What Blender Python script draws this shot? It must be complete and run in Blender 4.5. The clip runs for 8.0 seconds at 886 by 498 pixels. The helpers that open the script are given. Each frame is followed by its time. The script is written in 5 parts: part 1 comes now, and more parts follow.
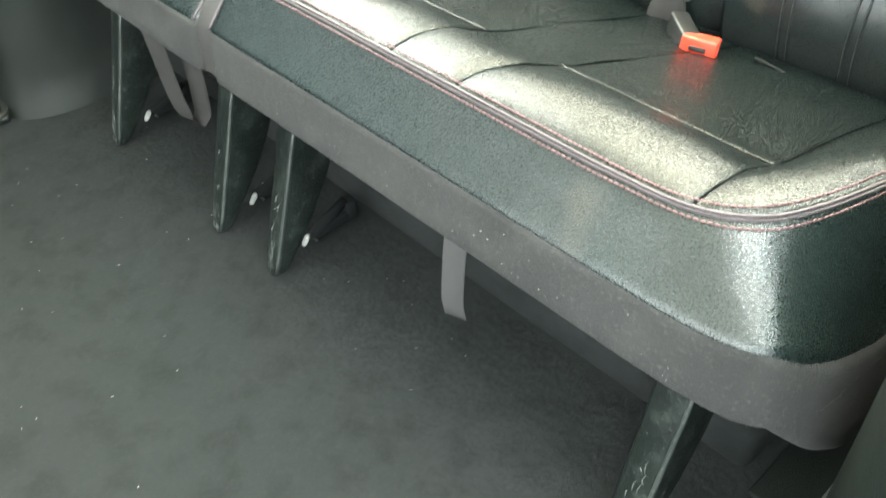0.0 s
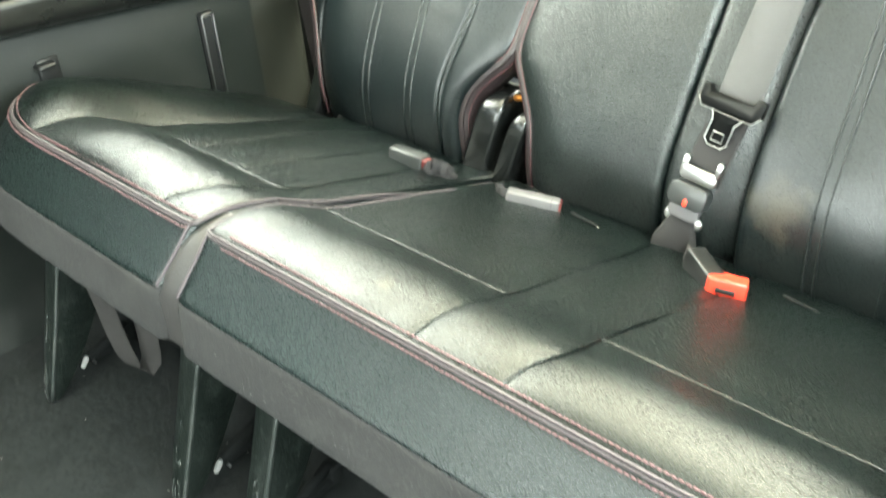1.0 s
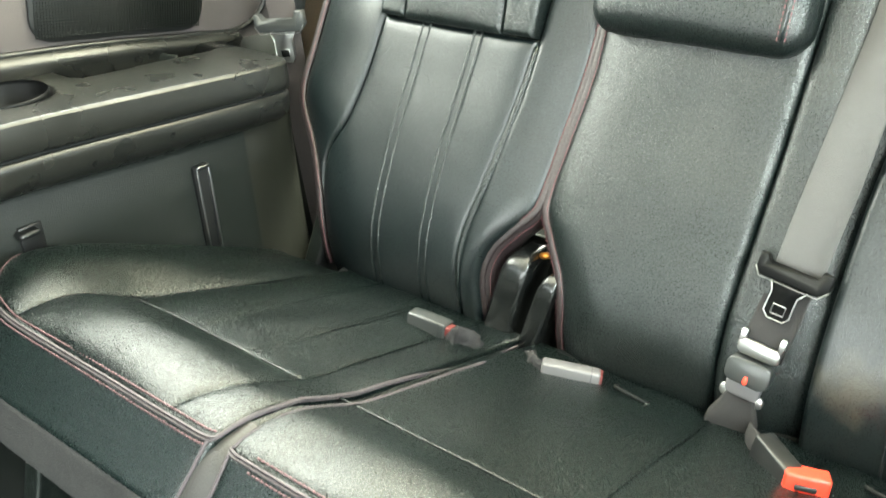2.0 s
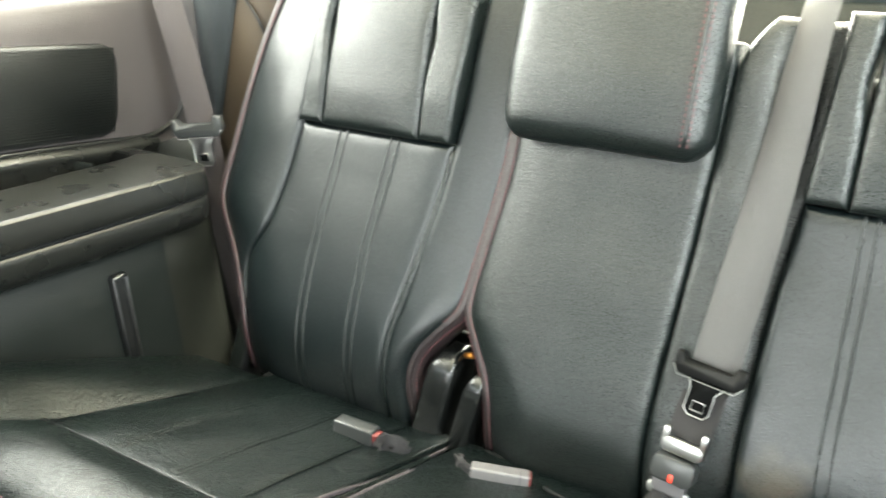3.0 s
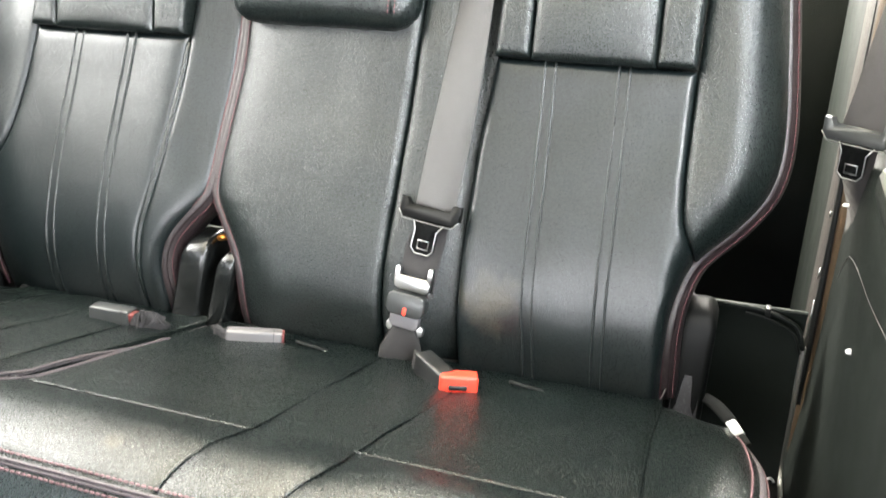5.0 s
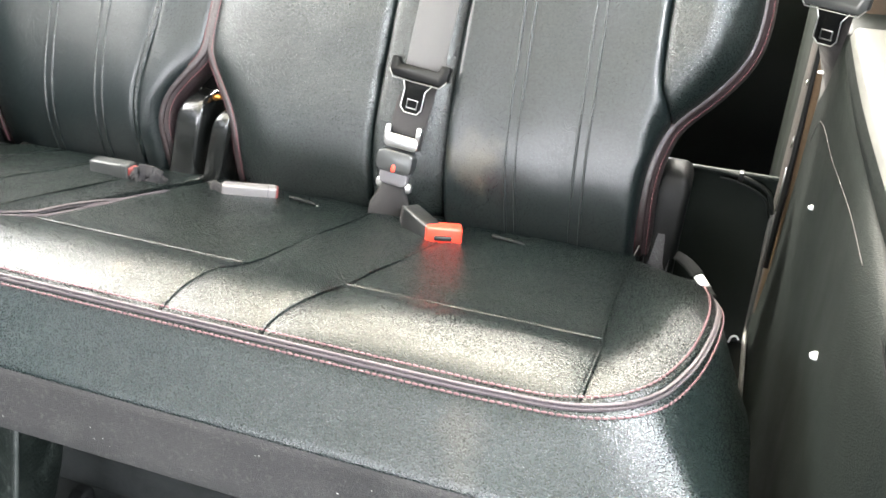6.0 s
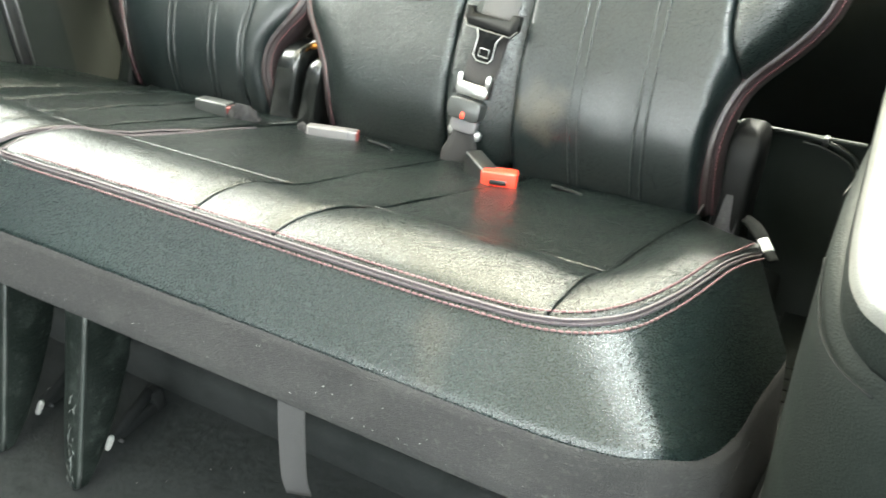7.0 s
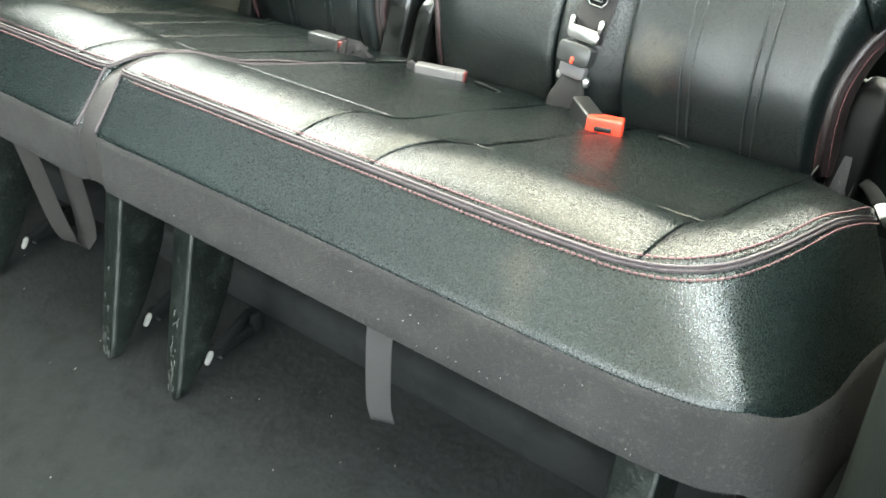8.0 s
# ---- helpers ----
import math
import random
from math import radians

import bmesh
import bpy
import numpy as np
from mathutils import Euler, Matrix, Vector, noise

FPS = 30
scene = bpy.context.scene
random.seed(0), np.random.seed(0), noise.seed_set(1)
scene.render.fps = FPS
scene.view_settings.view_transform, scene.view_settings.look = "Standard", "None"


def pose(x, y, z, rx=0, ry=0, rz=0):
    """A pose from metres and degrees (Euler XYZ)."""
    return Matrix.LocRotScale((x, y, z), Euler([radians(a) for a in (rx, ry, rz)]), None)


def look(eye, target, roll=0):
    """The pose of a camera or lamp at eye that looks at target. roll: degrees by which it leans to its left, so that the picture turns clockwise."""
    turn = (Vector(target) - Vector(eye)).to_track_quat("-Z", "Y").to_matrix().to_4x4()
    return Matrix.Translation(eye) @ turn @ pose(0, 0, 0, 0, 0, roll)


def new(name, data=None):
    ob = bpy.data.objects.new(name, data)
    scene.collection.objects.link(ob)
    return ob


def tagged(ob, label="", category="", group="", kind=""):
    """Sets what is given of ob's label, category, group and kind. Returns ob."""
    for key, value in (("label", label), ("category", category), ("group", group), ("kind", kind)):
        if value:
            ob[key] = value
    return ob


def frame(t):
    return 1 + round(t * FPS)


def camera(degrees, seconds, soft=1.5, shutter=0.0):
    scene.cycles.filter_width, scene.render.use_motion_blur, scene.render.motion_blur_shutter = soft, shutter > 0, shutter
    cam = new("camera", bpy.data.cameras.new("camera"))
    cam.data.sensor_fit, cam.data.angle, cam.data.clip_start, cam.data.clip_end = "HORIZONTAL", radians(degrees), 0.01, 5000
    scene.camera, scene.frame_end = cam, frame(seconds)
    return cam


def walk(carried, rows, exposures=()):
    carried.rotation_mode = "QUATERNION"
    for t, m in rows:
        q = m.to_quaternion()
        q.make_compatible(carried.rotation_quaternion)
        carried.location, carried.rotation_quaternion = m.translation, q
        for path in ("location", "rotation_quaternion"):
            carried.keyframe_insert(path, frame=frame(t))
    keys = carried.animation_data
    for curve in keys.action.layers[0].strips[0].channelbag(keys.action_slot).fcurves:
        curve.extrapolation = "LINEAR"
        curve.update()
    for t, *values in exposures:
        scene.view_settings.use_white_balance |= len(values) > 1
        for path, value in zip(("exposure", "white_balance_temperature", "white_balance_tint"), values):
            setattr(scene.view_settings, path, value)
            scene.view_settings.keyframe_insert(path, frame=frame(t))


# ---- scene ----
cam = camera(53.2, 8.0, shutter=0.3)
PATH = [
    (0, (0.865, -0.438, 0.783), (-0.258, 0.498, -0.582), -4.6),
    (0.5, (0.788, -0.392, 0.795), (-0.303, 0.654, -0.514), -3.5),
    (1, (0.661, -0.373, 0.813), (-0.445, 0.847, -0.322), -2.7),
    (1.5, (0.558, -0.359, 0.829), (-0.534, 0.973, -0.187), -2.3),
    (1.7, (0.525, -0.342, 0.835), (-0.563, 1.005, -0.165), -2.3),
    (2.8, (0.505, -0.304, 0.897), (-0.569, 1.151, 0.044), -2.9),
    (3, (0.515, -0.301, 0.889), (-0.49, 1.212, 0.053), -2.1),
    (3.5, (0.557, -0.295, 0.881), (-0.3, 1.308, 0.046), -1.1),
    (4, (0.611, -0.316, 0.87), (-0.097, 1.353, 0.026), -0.3),
    (4.2, (0.622, -0.33, 0.865), (-0.023, 1.365, 0.022), 0.0),
    (5.3, (0.654, -0.418, 0.764), (0.054, 1.27, -0.126), -0.7),
    (5.5, (0.66, -0.432, 0.759), (0.079, 1.204, -0.235), -0.4),
    (6, (0.673, -0.453, 0.769), (0.116, 1.147, -0.294), 0.6),
    (6.5, (0.762, -0.454, 0.741), (0.082, 1.079, -0.348), -0.7),
    (7, (0.817, -0.446, 0.729), (-0.085, 0.986, -0.338), -2.2),
    (7.5, (0.808, -0.405, 0.696), (-0.218, 0.897, -0.422), -2.6),
    (8, (0.829, -0.448, 0.716), (-0.236, 0.801, -0.427), -2.8),
]
EXPOSURES = [(0.0, 0.13, 6540, -2), (1.0, 0.03, 6620, -5), (2.0, -0.22, 6620, -4), (3.5, -0.62, 6600, 3), (4.2, -0.72, 6600, 4), (5.5, 0.06, 6440, 11), (6.5, 0.14, 6460, 8), (7.0, 0.03, 6560, 0), (7.5, 0.0, 6460, 1), (8.0, -0.1, 6440, 0)]
SKY, SUN = 0.15, 3.4
DOOR, DOOR_EDGE, LEFT, LEFT_DOOR, REAR, RIGHT, FRONT = 25, 190, 41, 9, 105, 95, 33
walk(cam, [(t, look(eye, target, roll)) for t, eye, target, roll in PATH], EXPOSURES)

# ---------------------------------------------------------------- light
world = bpy.data.worlds.new("sky")
scene.world = world
world.use_nodes = True
wn = world.node_tree.nodes
sky = wn.new("ShaderNodeTexSky")
sky.sky_type, sky.sun_disc = "NISHITA", False
sky.sun_elevation, sky.sun_rotation = radians(72), radians(80)
world.node_tree.links.new(sky.outputs[0], wn["Background"].inputs[0])
wn["Background"].inputs[1].default_value = SKY

sun = new("sun", bpy.data.lights.new("sun", "SUN"))
sun.data.energy, sun.data.angle, sun.data.color = SUN, radians(0.6), (1.0, 0.95, 0.88)
sun.matrix_world = look((1.0, 0.18, 3.1), (0, 0, 0))


def window_light(name, at, target, sx, sy, power, color=(0.92, 0.965, 1.0)):
    """The sky's light in an opening of the body; power: its radiance."""
    lamp = bpy.data.lights.new(name, "AREA")
    lamp.shape, lamp.size, lamp.size_y, lamp.energy, lamp.color = "RECTANGLE", sx, sy, math.pi * sx * sy * power, color
    ob = new(name, lamp)
    ob.matrix_world = look(at, target)
    return ob


window_light("door_opening_light", (1.10, -0.88, 0.84), (0.2, -0.7, 0.6), 0.70, 0.66, DOOR)
# narrow strip far brighter than the opening, added for the fascia corner's highlight
window_light("door_edge_light", (1.08, -0.16, 0.88), (0.55, -0.02, 0.32), 0.055, 0.42, DOOR_EDGE, (0.96, 0.95, 1.0))
window_light("left_window_light", (-0.69, 0.42, 0.97), (0.4, 0.42, 0.84), 1.08, 0.48, LEFT, (1.0, 0.99, 0.95))
window_light("left_door_window_light", (-0.69, -1.12, 1.06), (0.4, -0.6, 0.7), 0.8, 0.32, LEFT_DOOR)
window_light("rear_window_light", (0.165, 1.23, 0.95), (0.165, 0.0, 1.20), 1.22, 0.6, REAR, (1.0, 0.955, 0.86))
window_light("right_window_light", (1.03, 0.09, 0.99), (0.0, 0.09, 0.85), 0.26, 0.46, RIGHT)
window_light("windscreen_light", (0.165, -2.36, 1.02), (0.165, 0.0, 0.2), 1.4, 0.56, FRONT, (0.96, 0.96, 1.0))


# ---------------------------------------------------------------- materials
def material(name, base, rough=0.5, metal=0.0, spec=0.5, grain=(), stains=(), rough_var=0.0, sheen=0.0, spots=(), mottle=None):
    """grain: (scale, bump distance, kind) layers of relief; stains: (scale, colour, amount, threshold) layers of wear;
    spots: (centre, radius, colour, amount) single patches of colour, in the thing's own measure."""
    m = bpy.data.materials.new(name)
    m.use_nodes = True
    nt = m.node_tree
    N, L = nt.nodes, nt.links
    b = N["Principled BSDF"]
    b.inputs["Base Color"].default_value = (*base, 1)
    b.inputs["Roughness"].default_value = rough
    b.inputs["Metallic"].default_value = metal
    b.inputs["Specular IOR Level"].default_value = spec
    b.inputs["Sheen Weight"].default_value = sheen
    tc = N.new("ShaderNodeTexCoord")
    colour = None
    for scale, tint, amount, lo in stains:
        nz = N.new("ShaderNodeTexNoise")
        nz.inputs["Scale"].default_value, nz.inputs["Detail"].default_value = scale, 6
        L.new(tc.outputs["Object"], nz.inputs["Vector"])
        ramp = N.new("ShaderNodeMapRange")
        ramp.inputs["From Min"].default_value, ramp.inputs["From Max"].default_value = lo, lo + 0.2
        ramp.inputs["To Max"].default_value = amount
        L.new(nz.outputs["Fac"], ramp.inputs["Value"])
        mix = N.new("ShaderNodeMix")
        mix.data_type = "RGBA"
        mix.inputs["A"].default_value = (*base, 1)
        mix.inputs["B"].default_value = (*tint, 1)
        L.new(ramp.outputs["Result"], mix.inputs["Factor"])
        if colour:
            L.new(colour, mix.inputs["A"])
        colour = mix.outputs["Result"]
    for centre, radius, tint, amount in spots:
        nz = N.new("ShaderNodeTexNoise")
        nz.inputs["Scale"].default_value, nz.inputs["Detail"].default_value = 38, 4
        L.new(tc.outputs["Object"], nz.inputs["Vector"])
        far = N.new("ShaderNodeVectorMath")
        far.operation = "DISTANCE"
        far.inputs[1].default_value = centre
        L.new(tc.outputs["Object"], far.inputs[0])
        rag = N.new("ShaderNodeMath")
        rag.operation = "MULTIPLY_ADD"
        rag.inputs[1].default_value = radius * 2.2
        L.new(nz.outputs["Fac"], rag.inputs[0])
        L.new(far.outputs["Value"], rag.inputs[2])
        ramp = N.new("ShaderNodeMapRange")
        ramp.inputs["From Min"].default_value, ramp.inputs["From Max"].default_value = radius * 1.3, radius * 2.2
        ramp.inputs["To Min"].default_value, ramp.inputs["To Max"].default_value = amount, 0.0
        L.new(rag.outputs[0], ramp.inputs["Value"])
        mix = N.new("ShaderNodeMix")
        mix.data_type = "RGBA"
        mix.inputs["A"].default_value = (*base, 1)
        mix.inputs["B"].default_value = (*tint, 1)
        L.new(ramp.outputs["Result"], mix.inputs["Factor"])
        if colour:
            L.new(colour, mix.inputs["A"])
        colour = mix.outputs["Result"]
    if colour:
        L.new(colour, b.inputs["Base Color"])
    if rough_var:
        nz = N.new("ShaderNodeTexNoise")
        nz.inputs["Scale"].default_value, nz.inputs["Detail"].default_value = 14, 5
        L.new(tc.outputs["Object"], nz.inputs["Vector"])
        rr = N.new("ShaderNodeMapRange")
        rr.inputs["From Min"].default_value, rr.inputs["From Max"].default_value = 0.3, 0.7
        rr.inputs["To Min"].default_value, rr.inputs["To Max"].default_value = rough - rough_var, rough + rough_var
        L.new(nz.outputs["Fac"], rr.inputs["Value"])
        L.new(rr.outputs["Result"], b.inputs["Roughness"])
    if mottle:
        # fine handling wear: the gloss differs from spot to spot of the grain
        nz = N.new("ShaderNodeTexNoise")
        nz.inputs["Scale"].default_value, nz.inputs["Detail"].default_value = mottle[0], 4
        L.new(tc.outputs["Object"], nz.inputs["Vector"])
        gl = N.new("ShaderNodeMapRange")
        gl.inputs["From Min"].default_value, gl.inputs["From Max"].default_value = 0.36, 0.64
        gl.inputs["To Min"].default_value, gl.inputs["To Max"].default_value = spec - mottle[1], spec + mottle[1]
        L.new(nz.outputs["Fac"], gl.inputs["Value"])
        L.new(gl.outputs["Result"], b.inputs["Specular IOR Level"])
    normal = None
    for scale, dist, kind in grain:
        if kind == "cells":
            t = N.new("ShaderNodeTexVoronoi")
            t.feature = "SMOOTH_F1"
            t.inputs["Smoothness"].default_value = 0.35
            out = t.outputs["Distance"]
        elif kind == "pebbles":
            t = N.new("ShaderNodeTexVoronoi")
            out = t.outputs["Distance"]
        elif kind == "ribs":
            t = N.new("ShaderNodeTexWave")
            t.inputs["Distortion"].default_value = 0.6
            out = t.outputs["Fac"]
        else:
            t = N.new("ShaderNodeTexNoise")
            t.inputs["Detail"].default_value = 3
            out = t.outputs["Fac"]
        t.inputs["Scale"].default_value = scale
        L.new(tc.outputs["Object"], t.inputs["Vector"])
        bump = N.new("ShaderNodeBump")
        bump.inputs["Distance"].default_value = dist
        bump.inputs["Strength"].default_value = 1.0
        bump.invert = kind == "pebbles"
        L.new(out, bump.inputs["Height"])
        if normal:
            L.new(normal, bump.inputs["Normal"])
        normal = bump.outputs["Normal"]
    if normal:
        L.new(normal, b.inputs["Normal"])
    return m


ROLL_SPOT = (((-0.143, -0.158, 0.352), 0.013, (0.07, 0.058, 0.038), 0.7),)
# a tan reflection painted into the fascia's colour as two spots
FASCIA_REFLECTION = (((0.176, -0.216, 0.338), 0.019, (0.038, 0.034, 0.025), 0.38), ((0.184, -0.240, 0.304), 0.019, (0.038, 0.034, 0.025), 0.38))
# sun patch on the back panel, painted as a tan spot
BACK_SUN_PATCH = (((0.036, 0.254, 0.298), 0.040, (0.050, 0.044, 0.031), 0.6),)


def leather(name, base, rough, scale, relief, spots=(), mottle=0.12, spec=0.6):
    """Black grained leather: pebbles parted by fine creases; the creases are duller than the pebbles' tops."""
    worn = tuple(c * 1.7 for c in base)
    m = material(name, base, rough, spec=spec, grain=((scale, relief, "pebbles"), (scale * 2.3, relief * 0.22, "noise"), (9, 0.0025, "noise")),
                 stains=((7, worn, 0.6, 0.5), (scale * 0.8, worn, 0.5, 0.45)), spots=spots, mottle=(scale * 0.6, mottle))
    N, L = m.node_tree.nodes, m.node_tree.links
    cells = next(n for n in N if n.bl_idname == "ShaderNodeTexVoronoi")
    dull = N.new("ShaderNodeMapRange")
    dull.inputs["From Min"].default_value, dull.inputs["From Max"].default_value = 0.15, 0.75
    dull.inputs["To Min"].default_value, dull.inputs["To Max"].default_value = rough - 0.04, rough + 0.12
    L.new(cells.outputs["Distance"], dull.inputs["Value"])
    L.new(dull.outputs["Result"], N["Principled BSDF"].inputs["Roughness"])
    return m


# cushion tops, grained middle panels, fascias, smooth back panels; the bench has tan patches, on fascia and back
# painted light
LEATHER = leather("black_leather", (0.0028, 0.0050, 0.0046), 0.215, 760, 0.00032, (), 0.06, 0.52)
LEATHER_ROLL = leather("tan_spotted_black_leather", (0.0028, 0.0050, 0.0046), 0.215, 760, 0.00032, ROLL_SPOT, 0.06, 0.52)
LEATHER_COARSE = leather("coarse_black_leather", (0.0036, 0.0060, 0.0057), 0.26, 640, 0.00038, (), 0.08, 0.6)
LEATHER_FASCIA = leather("fascia_leather", (0.0046, 0.0085, 0.0080), 0.22, 700, 0.00026, (), 0.06, 0.65)
LEATHER_FASCIA_REFLECTION = leather("fascia_leather_with_reflection", (0.0046, 0.0085, 0.0080), 0.22, 700, 0.00026, FASCIA_REFLECTION, 0.06, 0.65)
LEATHER_SMOOTH = leather("fine_black_leather", (0.0028, 0.0052, 0.0055), 0.29, 620, 0.00016, (), 0.05, 0.6)
LEATHER_BACK_SUN = leather("sun_patched_fine_leather", (0.0028, 0.0052, 0.0055), 0.29, 620, 0.00016, BACK_SUN_PATCH, 0.05, 0.6)
LEATHER_WELT = leather("brown_black_welt", (0.013, 0.0082, 0.0086), 0.40, 700, 0.0002)
LEATHER_PIPE = material("leather_piping", (0.072, 0.061, 0.066), 0.52, spec=0.3, grain=((600, 0.0005, "cells"),))
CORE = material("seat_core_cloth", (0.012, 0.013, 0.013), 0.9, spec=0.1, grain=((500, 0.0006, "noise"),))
THREAD = material("red_thread", (0.125, 0.066, 0.072), 0.8)
THREAD_RED = material("wine_red_thread", (0.095, 0.033, 0.038), 0.8)
THREAD_DARK = material("dark_thread", (0.012, 0.013, 0.013), 0.7)
VALANCE = material("grey_felt", (0.036, 0.0356, 0.0356), 0.95, spec=0.1, grain=((700, 0.0014, "noise"), (60, 0.0015, "noise")),
                   stains=((25, (0.05, 0.05, 0.048), 0.6, 0.5), (300, (0.09, 0.088, 0.08), 0.6, 0.55), (9, (0.024, 0.024, 0.0235), 0.6, 0.5)), sheen=0.05)
CARPET = material("charcoal_carpet", (0.0230, 0.0257, 0.0255), 1.0, spec=0.08, grain=((1100, 0.0015, "noise"), (90, 0.002, "noise")),
                  stains=((6, (0.026, 0.028, 0.028), 0.6, 0.42), (24, (0.0125, 0.0138, 0.0138), 0.5, 0.48), (70, (0.030, 0.032, 0.0315), 0.5, 0.54), (300, (0.034, 0.034, 0.032), 0.5, 0.55)), sheen=0.0)
PLASTIC = material("dark_grey_plastic", (0.0075, 0.0095, 0.0082), 0.5, spec=0.25, grain=((700, 0.0003, "cells"),),
                   stains=((14, (0.017, 0.019, 0.017), 0.5, 0.52), (130, (0.03, 0.032, 0.029), 0.5, 0.66)), rough_var=0.07)
PLASTIC_LEG = material("worn_black_plastic", (0.0075, 0.0105, 0.0090), 0.45, spec=0.3, grain=((300, 0.0007, "noise"), (70, 0.0015, "noise")),
                       stains=((40, (0.030, 0.037, 0.033), 0.7, 0.52), (95, (0.06, 0.07, 0.063), 0.7, 0.60), (210, (0.10, 0.11, 0.10), 0.6, 0.64)), rough_var=0.1)
PLASTIC_TOP = material("warm_grey_plastic", (0.024, 0.0245, 0.0215), 0.30, grain=((900, 0.0001, "cells"),),
                       stains=((5, (0.030, 0.030, 0.0265), 0.6, 0.40),), rough_var=0.015)
PLASTIC_ARM = material("worn_grey_plastic", (0.0105, 0.0110, 0.0098), 0.29, spec=0.58, grain=((900, 0.0001, "cells"),),
                       stains=((5, (0.014, 0.0142, 0.0125), 0.6, 0.45), (60, (0.018, 0.018, 0.0155), 0.6, 0.54), (200, (0.03, 0.03, 0.027), 0.5, 0.62)), rough_var=0.05)
PLASTIC_MAUVE = material("mauve_grey_plastic", (0.066, 0.0585, 0.058), 0.5, spec=0.35, grain=((700, 0.0003, "cells"),),
                         stains=((10, (0.048, 0.043, 0.042), 0.5, 0.5),))
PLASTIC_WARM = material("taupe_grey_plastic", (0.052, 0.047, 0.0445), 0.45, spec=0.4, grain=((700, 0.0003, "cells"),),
                        stains=((10, (0.034, 0.0315, 0.029), 0.5, 0.5),))
PLASTIC_OLIVE = material("olive_grey_plastic", (0.0098, 0.0105, 0.0078), 0.42, spec=0.35, grain=((700, 0.0003, "cells"),),
                         stains=((9, (0.014, 0.0135, 0.0095), 0.6, 0.5), (150, (0.03, 0.029, 0.024), 0.5, 0.66)))
PLASTIC_TAN = material("taupe_plastic", (0.05, 0.037, 0.024), 0.42, grain=((700, 0.0003, "cells"),),
                       stains=((9, (0.038, 0.03, 0.02), 0.6, 0.5),))
PLASTIC_DARK = material("green_black_plastic", (0.0062, 0.0086, 0.0073), 0.62, spec=0.16, grain=((700, 0.0003, "cells"),), stains=((9, (0.0105, 0.0135, 0.0118), 0.6, 0.5), (120, (0.03, 0.034, 0.031), 0.5, 0.66)), rough_var=0.06)
# right armrest's grey, raised to hold the window's light on its top
PLASTIC_WINDOW_LIT = material("window_lit_grey_plastic", (0.098, 0.098, 0.091), 0.42, grain=((900, 0.0001, "cells"),), stains=((9, (0.075, 0.075, 0.069), 0.5, 0.5), (60, (0.06, 0.06, 0.055), 0.5, 0.56)), rough_var=0.06)
PLASTIC_SLATE = material("slate_grey_plastic", (0.036, 0.041, 0.044), 0.36, spec=0.45, grain=((700, 0.0003, "cells"),), stains=((12, (0.048, 0.053, 0.056), 0.5, 0.5),), rough_var=0.06)
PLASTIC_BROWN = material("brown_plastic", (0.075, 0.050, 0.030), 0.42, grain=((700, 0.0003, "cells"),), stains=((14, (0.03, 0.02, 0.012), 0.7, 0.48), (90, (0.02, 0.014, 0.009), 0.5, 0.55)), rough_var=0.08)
PLASTIC_FACE = material("speckled_grey_plastic", (0.043, 0.042, 0.0445), 0.55, spec=0.3, grain=((420, 0.0005, "cells"),), stains=((260, (0.085, 0.083, 0.085), 0.6, 0.55), (30, (0.06, 0.059, 0.061), 0.5, 0.5)))
LEATHER_FLAP = material("grey_leather_flap", (0.042, 0.040, 0.039), 0.5, grain=((500, 0.0003, "pebbles"),), stains=((40, (0.03, 0.029, 0.028), 0.6, 0.5),))
WEBBING_MID = material("dusty_webbing", (0.058, 0.054, 0.052), 0.85, grain=((420, 0.0006, "ribs"),), stains=((30, (0.04, 0.037, 0.036), 0.6, 0.5),))
WEBBING_FOLD = material("crumpled_webbing", (0.022, 0.0205, 0.0225), 0.8, grain=((420, 0.0006, "ribs"),), stains=((60, (0.05, 0.047, 0.05), 0.6, 0.5),))
BLACK = material("black_plastic", (0.0075, 0.008, 0.008), 0.4, grain=((500, 0.0002, "noise"),), rough_var=0.06)
GLOSS_BLACK = material("glossy_black_plastic", (0.0055, 0.0062, 0.006), 0.24, spec=0.65, grain=((500, 0.0001, "noise"), (60, 0.0006, "noise")), stains=((170, (0.022, 0.025, 0.023), 0.6, 0.6),), rough_var=0.06)
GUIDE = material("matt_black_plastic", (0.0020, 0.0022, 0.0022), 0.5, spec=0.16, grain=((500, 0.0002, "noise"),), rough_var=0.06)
WEBBING = material("grey_webbing", (0.102, 0.099, 0.099), 0.8, grain=((420, 0.0006, "ribs"), (900, 0.0003, "noise")),
                   stains=((20, (0.1, 0.097, 0.097), 0.5, 0.5),))
WEBBING_BROWN = material("taupe_webbing", (0.072, 0.060, 0.059), 0.8, grain=((420, 0.0006, "ribs"), (900, 0.0003, "noise")))
WEBBING_DARK = material("dark_webbing", (0.024, 0.022, 0.0225), 0.85, grain=((420, 0.0006, "ribs"),))
STEEL = material("bright_steel", (0.43, 0.43, 0.42), 0.36, metal=1.0, rough_var=0.08)
STEEL_DARK = material("dark_steel", (0.18, 0.18, 0.18), 0.4, metal=1.0)
BUCKLE = material("grey_buckle_plastic", (0.03, 0.032, 0.032), 0.35, rough_var=0.06)
BUCKLE_PALE = material("pale_buckle_plastic", (0.115, 0.110, 0.114), 0.36, rough_var=0.06)
RED = material("orange_red_plastic", (0.8, 0.05, 0.026), 0.35, spec=0.5)
RED_DARK = material("dull_red_plastic", (0.11, 0.018, 0.017), 0.5, rough_var=0.06)
GOLD = material("brass_latch", (0.5, 0.22, 0.05), 0.45, metal=1.0)
